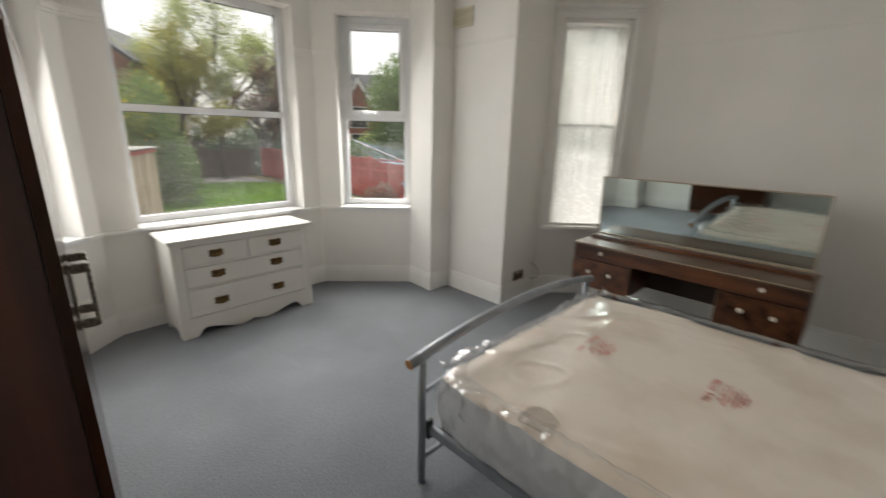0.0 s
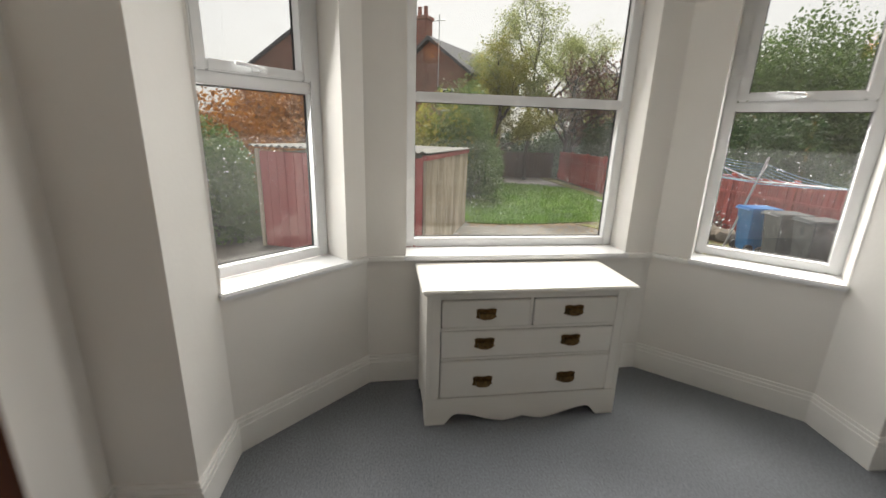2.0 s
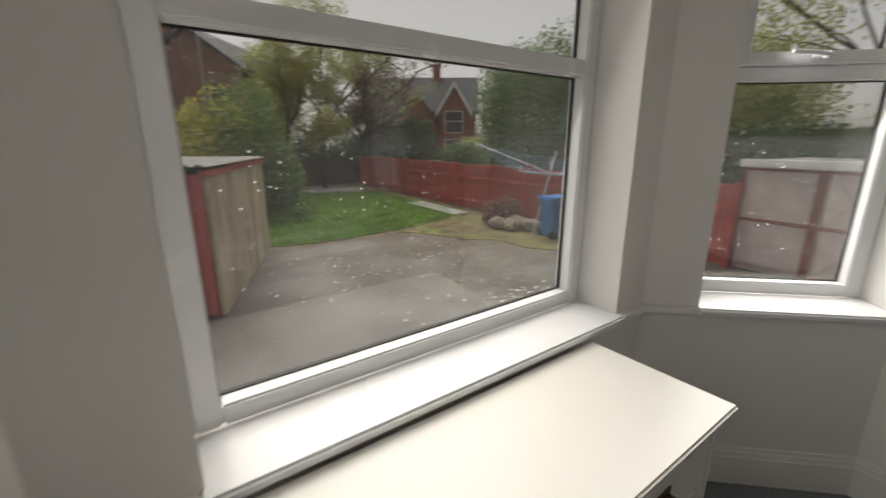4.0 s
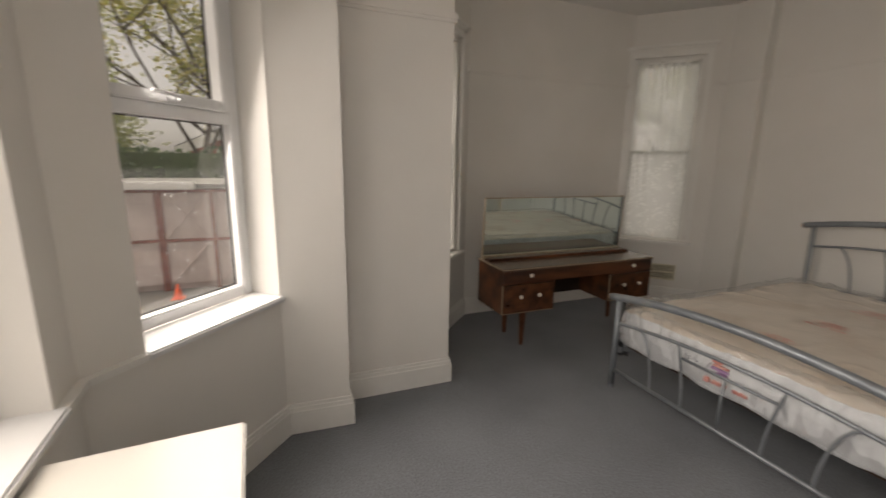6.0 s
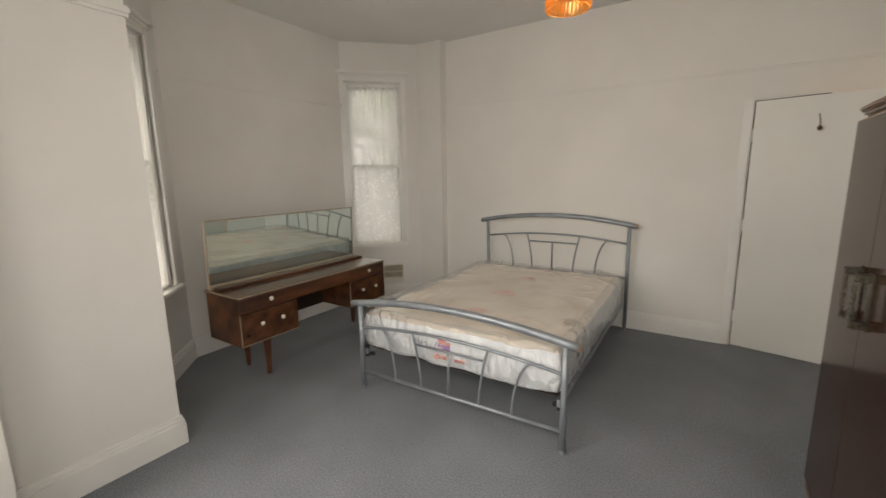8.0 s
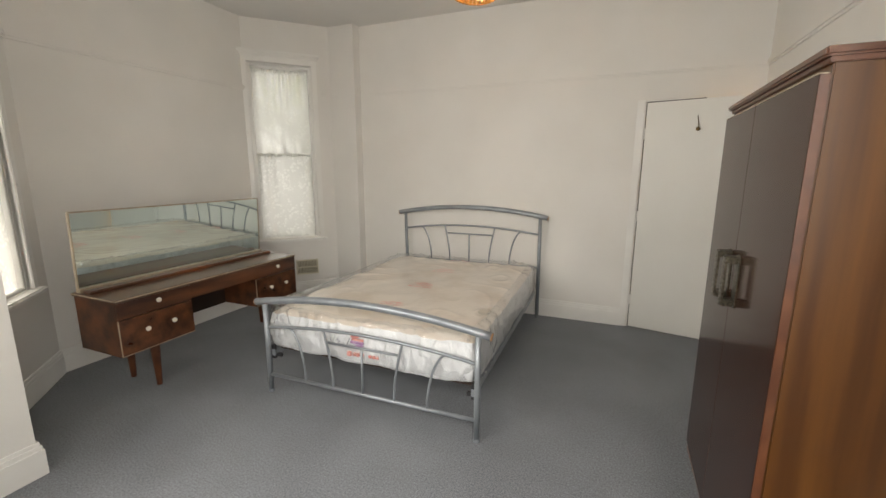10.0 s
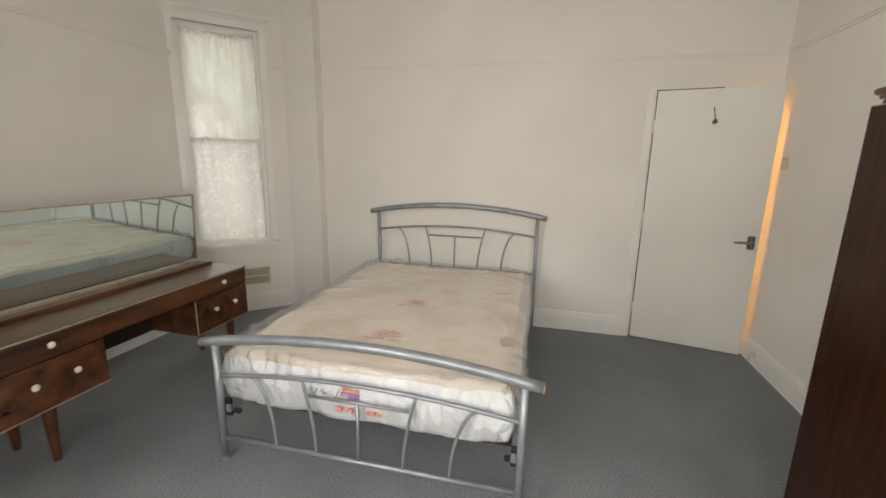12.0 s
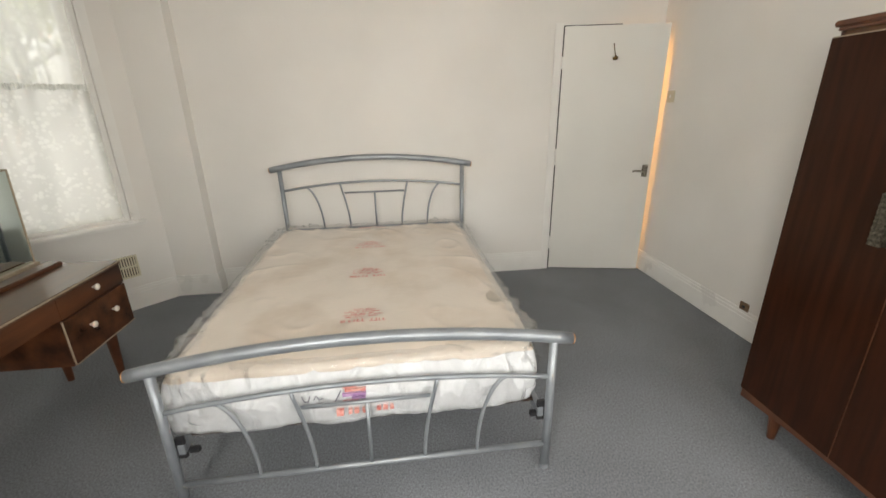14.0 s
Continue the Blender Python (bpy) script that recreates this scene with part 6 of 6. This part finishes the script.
def shed():
    """A small outbuilding; its cream side runs back beside the tarmac, its red front faces the house."""
    ob = thing("shed", "small outbuilding with red front, stained cream side and corrugated roof", "shed")
    c0, c1 = Vector((0.70, 8.75)), Vector((2.02, 12.45))
    d = (c1 - c0).normalized()
    L = (c1 - c0).length
    m = Matrix(((d.x, d.y, 0, c0.x), (d.y, -d.x, 0, c0.y), (0, 0, 1, G), (0, 0, 0, 1)))
    # local: x along the cream side, y to the right of it, the shed lies at negative y
    W = 3.55
    for k in range(5):
        part("side_panel", boxed(L * k / 5 + 0.006, L * (k + 1) / 5 - 0.006, -0.06, 0.0, 0.0, 1.96, 0.008, m), SHEDCREAM, ob, "stained cream concrete panel")
    part("side_cap", boxed(-0.05, L + 0.04, -0.08, 0.03, 1.96, 2.05, 0.005, m), SHEDRED, ob, "red edge board")
    for k in range(18):
        part("front_board", boxed(-0.03, 0.0, -W * (k + 1) / 18 + 0.004, -W * k / 18 - 0.004 - (0.06 if k == 0 else 0), 0.02, 2.0, 0.006, m), SHEDRED, ob)
    bm = boxed(-0.05, -0.03, -1.30, -1.22, 0.05, 1.92, 0.004, m)
    box(bm, -0.05, -0.03, -2.22, -2.14, 0.05, 1.92, 0.004, m)
    part("door_trim", bm, SHEDRED, ob)
    bm = tube(bmesh.new(), [m @ Vector((-0.05, -2.0, 1.02)), m @ Vector((-0.10, -2.0, 1.02)), m @ Vector((-0.10, -1.88, 1.02))], 0.012, 8)
    part("door_latch", bm, BLACKPL, ob)
    part("corner_post", boxed(-0.06, 0.02, -W - 0.08, -W, 0.0, 2.05, 0.005, m), SHEDCREAM, ob, "pale corner post")
    part("back_wall", boxed(L - 0.06, L, -W, -0.06, 0, 1.96, 0, m), SHEDCREAM, ob)
    part("far_wall", boxed(0.0, L, -W, -W + 0.06, 0, 1.96, 0, m), SHEDCREAM, ob)
    bm = bmesh.new()
    nx = 90
    prev = None
    for k in range(nx + 1):
        y = -W - 0.15 + (W + 0.22) * k / nx
        z = 2.075 + 0.022 * math.sin(k * 1.6)
        cur = [bm.verts.new(m @ Vector((x, y, z + zz))) for x, zz in ((-0.14, 0.04), (L + 0.1, 0.0))] + [bm.verts.new(m @ Vector((x, y, z + zz - 0.012))) for x, zz in ((-0.14, 0.04), (L + 0.1, 0.0))]
        if prev:
            bm.faces.new((prev[0], prev[1], cur[1], cur[0]))
            bm.faces.new((prev[3], prev[2], cur[2], cur[3]))
            bm.faces.new((prev[2], prev[0], cur[0], cur[2]))
        prev = cur
    part("roof", bm, CORRUG, ob, "grey corrugated roof sheet")
    return ob


shed()


def garage():
    ob = thing("garage", "low prefab garage with pale panels and rust-red frame", "garage")
    x, z1 = 9.35, 2.02
    ys = [6.0, 5.05, 4.72, 3.75, 2.75, 1.75]
    part("body", boxed(x + 0.06, x + 4.0, 1.75, 5.9, G, G + z1 - 0.05), GARAGEP, ob)
    for a, b in ((5.9, 4.84), (4.76, 3.95), (3.89, 2.95), (2.89, 1.80)):
        for za, zb in ((0.12, 0.95), (1.0, 1.88)):
            part("panel", boxed(x, x + 0.05, b, a, G + za, G + zb, 0.008), GARAGEP, ob)
    for y in (5.93, 4.80, 3.92, 2.92, 1.76):
        part("upright", boxed(x - 0.035, x + 0.055, y - (0.06 if y == 4.80 else 0.03), y + (0.06 if y == 4.80 else 0.03), G, G + 1.9, 0.004), RUSTRED, ob)
    for z in (0.945, 1.88):
        part("cross_rail", boxed(x - 0.030, x + 0.052, 1.78, 5.92, G + z, G + z + 0.055, 0.004), RUSTRED, ob)
    for y0, y1, za, zb in ((4.70, 4.0, 1.86, 1.02), (4.0, 4.70, 1.86, 1.02), (3.85, 3.0, 1.86, 1.02), (3.0, 3.85, 1.86, 1.02), (4.70, 4.0, 0.14, 0.93), (3.85, 3.0, 0.93, 0.14), (3.0, 3.85, 0.93, 0.14)):
        part("brace", tube(bmesh.new(), [(x - 0.012, y0, G + za), (x - 0.012, y1, G + zb)], 0.014, 6), GARAGEP, ob)
    part("roof", boxed(x - 0.10, x + 4.1, 1.65, 6.0, G + 1.96, G + 2.04, 0.01), CORRUG, ob)
    part("fascia", boxed(x - 0.16, x - 0.10, 4.15, 6.0, G + 1.94, G + 2.09, 0.02), WHITEWOOD, ob, "white roof edge")
    return ob


garage()
cone = thing("traffic_cone", "small orange traffic cone on the tarmac", "traffic cone", at=Matrix.Translation((8.75, 4.52, G)))
part("cone_body", lathe(bmesh.new(), [(0.085, 0.012), (0.075, 0.03), (0.02, 0.26), (0.014, 0.27)], 18), CONE, cone, smooth=True)
part("base", boxed(-0.10, 0.10, -0.10, 0.10, 0, 0.018, 0.005), CONE, cone)


def wheelie_bin(x, y, material, label):
    ob = thing("wheelie_bin", label, "wheelie bin", "bins beside the fence", at=pose(x, y, G + 0.02, 0, 0, 82))
    bm = bmesh.new()
    lo = [(-0.21, -0.24), (0.21, -0.24), (0.21, 0.22), (-0.21, 0.22)]
    hi = [(-0.28, -0.33), (0.28, -0.33), (0.28, 0.30), (-0.28, 0.30)]
    a = [bm.verts.new((p, q, 0.03)) for p, q in lo]
    b = [bm.verts.new((p, q, 0.97)) for p, q in hi]
    bm.faces.new(a[::-1])
    bm.faces.new(b)
    for k in range(4):
        bm.faces.new((a[k], a[(k + 1) % 4], b[(k + 1) % 4], b[k]))
    bmesh.ops.bevel(bm, geom=list(bm.edges), offset=0.02, segments=2, affect="EDGES")
    part("bin_body", bm, material, ob)
    bm = boxed(-0.30, 0.30, -0.36, 0.33, 0.97, 1.035, 0.02)
    part("lid", bm, material, ob)
    part("handle_bar", tube(bmesh.new(), [(-0.24, 0.37, 0.98), (0.24, 0.37, 0.98)], 0.016, 8), material, ob)
    part("sticker", boxed(-0.10, 0.10, -0.315, -0.300, 0.60, 0.68), WHITEPL, ob)
    for s in (-0.25, 0.25):
        part("wheel", tube(bmesh.new(), [(s - 0.025, 0.22, 0.10), (s + 0.025, 0.22, 0.10)], 0.10, 16), BLACKPL, ob)
    return ob


wheelie_bin(8.35, 9.62, BINBLUE, "bright blue wheelie bin with a domed lid")
wheelie_bin(8.38, 8.92, BINGREY, "dark grey wheelie bin with a white sticker")
wheelie_bin(8.42, 8.24, BINGREY, "dark grey wheelie bin at the row's end")


def rotary_dryer():
    ob = thing("rotary_clothes_line", "half-folded rotary clothes line with blue cords", "clothes line", at=Matrix.Translation((8.0, 10.0, G)))
    foot = Vector((0, 0, 0))
    hub = Vector((0.25, -0.25, 1.62))
    part("pole", tube(bmesh.new(), [foot, hub, hub + (hub - foot).normalized() * 0.55], 0.024, 8), GALV, ob)
    ends = [Vector((-0.9, 1.35, 2.35)), Vector((1.1, -1.7, 1.62)), Vector((-1.15, -0.6, 1.75)), Vector((1.3, 0.7, 1.95))]
    for e in ends:
        part("arm", tube(bmesh.new(), [hub, e], 0.014, 6), GALV, ob)
    for k in range(1, 7):
        f = k / 6.5 + 0.05
        bm = bmesh.new()
        ring = [hub.lerp(e, f) for e in (ends[0], ends[3], ends[1], ends[2], ends[0])]
        for a, b in zip(ring, ring[1:]):
            tube(bm, arc(a, b, -0.06, 6), 0.005, 4)
        part("line", bm, CORD, ob)
    return ob


rotary_dryer()

rocks = random.Random(70)
for k in range(5):
    st = thing("stone_slab", "rough broken stone slab leaning on the verge", "stone", "stones on the verge", at=pose(8.1 + rocks.uniform(-0.4, 0.3), 11.0 + rocks.uniform(-0.6, 0.5), G + 0.14, rocks.uniform(-35, 35), rocks.uniform(-20, 20), rocks.uniform(0, 180)))
    bm = bmesh.new()
    bmesh.ops.create_icosphere(bm, subdivisions=2, radius=0.34)
    for v in bm.verts:
        v.co = Vector((v.co.x * 1.1, v.co.y * 0.7, v.co.z * 0.62)) * (1 + 0.35 * noise.noise(v.co * 3.1 + Vector((k * 5, 0, 0))))
    part("stone", bm, STONE, st)
grid_ob = thing("metal_grille", "white slatted grille lying on the lawn's edge", "grille", at=pose(8.1, 15.0, G + 0.06, 0, 0, 90))
for k in range(16):
    part("bar", boxed(-1.6 + 0.2 * k, -1.6 + 0.2 * k + 0.07, -0.28, 0.28, 0, 0.03, 0.004), WHITEPL, grid_ob)
for q in (-0.26, 0.26):
    part("side_bar", boxed(-1.65, 1.55, q - 0.02, q + 0.02, 0.0305, 0.05), WHITEPL, grid_ob)


# ---- houses ----
def wall_window(ob, m, x, z, w, h):
    fr = part("window", boxed(x - w / 2, x + w / 2, -0.06, 0.06, z, z + h, 0.01, m), WHITEWOOD, ob, "white-framed window")
    part("pane", boxed(x - w / 2 + 0.08, x + w / 2 - 0.08, -0.075, -0.0605, z + 0.08, z + h * 0.52, 0, m), DARKPANE, fr)
    part("pane", boxed(x - w / 2 + 0.08, x + w / 2 - 0.08, -0.075, -0.0605, z + h * 0.52 + 0.06, z + h - 0.08, 0, m), DARKPANE, fr)


def house(label, at, width, depth, eave, ridge, brick, windows, barge, chimneys, apex_window=True):
    """A gabled house: local x along the front, y back, the gable faces -y."""
    ob = thing("house", label, "house", at=at)
    bm = bmesh.new()
    prof = [(-width / 2, 0), (width / 2, 0), (width / 2, eave), (0, ridge), (-width / 2, eave)]
    m = Matrix(((1, 0, 0, 0), (0, 0, 1, 0), (0, 1, 0, 0), (0, 0, 0, 1)))
    prism(bm, prof, 0, depth, m)
    part("wall", bm, brick, ob)
    for s in (-1, 1):
        bm = bmesh.new()
        over = 0.35
        sl = (ridge - eave) / (width / 2)
        pts = [(0, ridge + 0.02), (s * (width / 2 + over), eave - sl * over + 0.02), (s * (width / 2 + over), eave - sl * over + 0.20), (0, ridge + 0.22)]
        prism(bm, pts, -0.3, depth + 0.3, m)
        roof = part("roof", bm, SLATE, ob)
        if barge:
            bm = bmesh.new()
            pts = [(0, ridge - 0.42), (s * (width / 2 + over), eave - sl * over - 0.42), (s * (width / 2 + over), eave - sl * over + 0.12), (0, ridge + 0.14)]
            prism(bm, pts, -0.42, -0.302, m)
            part("bargeboard", bm, WHITEWOOD, roof)
    for x, z, w, h in windows:
        wall_window(ob, Matrix.Identity(4), x, z, w, h)
    for x, y, h in chimneys:
        bm = boxed(x - 0.45, x + 0.45, y - 0.35, y + 0.35, eave, h, 0.03)
        box(bm, x - 0.52, x + 0.52, y - 0.42, y + 0.42, h, h + 0.18, 0.02)
        ch = part("chimney", bm, BRICK, ob)
        for q in (-0.2, 0.2):
            part("chimney_pot", lathe(bmesh.new(), [(0.13, h + 0.18), (0.11, h + 0.65), (0.13, h + 0.7)], 12, Matrix.Translation((x + q, y, 0))), BRICK, ch)
    return ob


house("old brick house wing with a slate roof", pose(1.7, 26.0, G, 0, 0, -35), 4.8, 5.2, 5.6, 7.3, BRICKPALE, [(1.2, 3.6, 0.8, 1.2)], False, [(-0.9, 0.6, 8.5)])
house("large old brick house with a tall slate gable", pose(-5.0, 28.5, G, 0, 0, 6), 8.6, 9.0, 5.4, 8.8, BRICKPALE, [], False, [(2.2, 3.0, 9.6)])
house("long red brick house with a grey slate roof", pose(25.6, 35.8, G, 0, 0, 56), 6.0, 10.0, 5.0, 7.9, BRICK, [], False, [(0.0, 3.6, 9.0)])
house("red brick house wing with thick white-edged gable", pose(22.0, 34.0, G, 0, 0, -34), 2.5, 3.6, 5.3, 7.3, BRICK, [(0.0, 3.0, 1.6, 1.9), (0.0, 0.6, 1.6, 1.9)], True, [])
house("small red brick gable wing under a slate roof", pose(19.3, 35.6, G, 0, 0, -34), 2.8, 3.4, 4.3, 6.1, BRICK, [(0.4, 2.4, 0.9, 1.4)], False, [])
house("low orange-brick house behind the hedge", pose(27.0, 3.0, G, 0, 0, -95), 9.0, 7.0, 3.2, 5.2, BRICK, [(-2.5, 1.2, 1.4, 1.3), (0.5, 1.2, 1.4, 1.3), (2.8, 1.2, 1.2, 1.3)], True, [(2.0, 2.5, 6.2)])
tv = thing("aerial_mast", "thin metal aerial mast on the old house", "aerial", at=Matrix.Translation((2.05, 24.3, G)))
part("mast", tube(bmesh.new(), [(0, 0, 0), (0, 0, 8.2)], 0.025, 6), GALV, tv)
part("crossbar", tube(bmesh.new(), [(-0.25, 0, 7.9), (0.3, 0, 7.95)], 0.02, 6), GALV, tv)
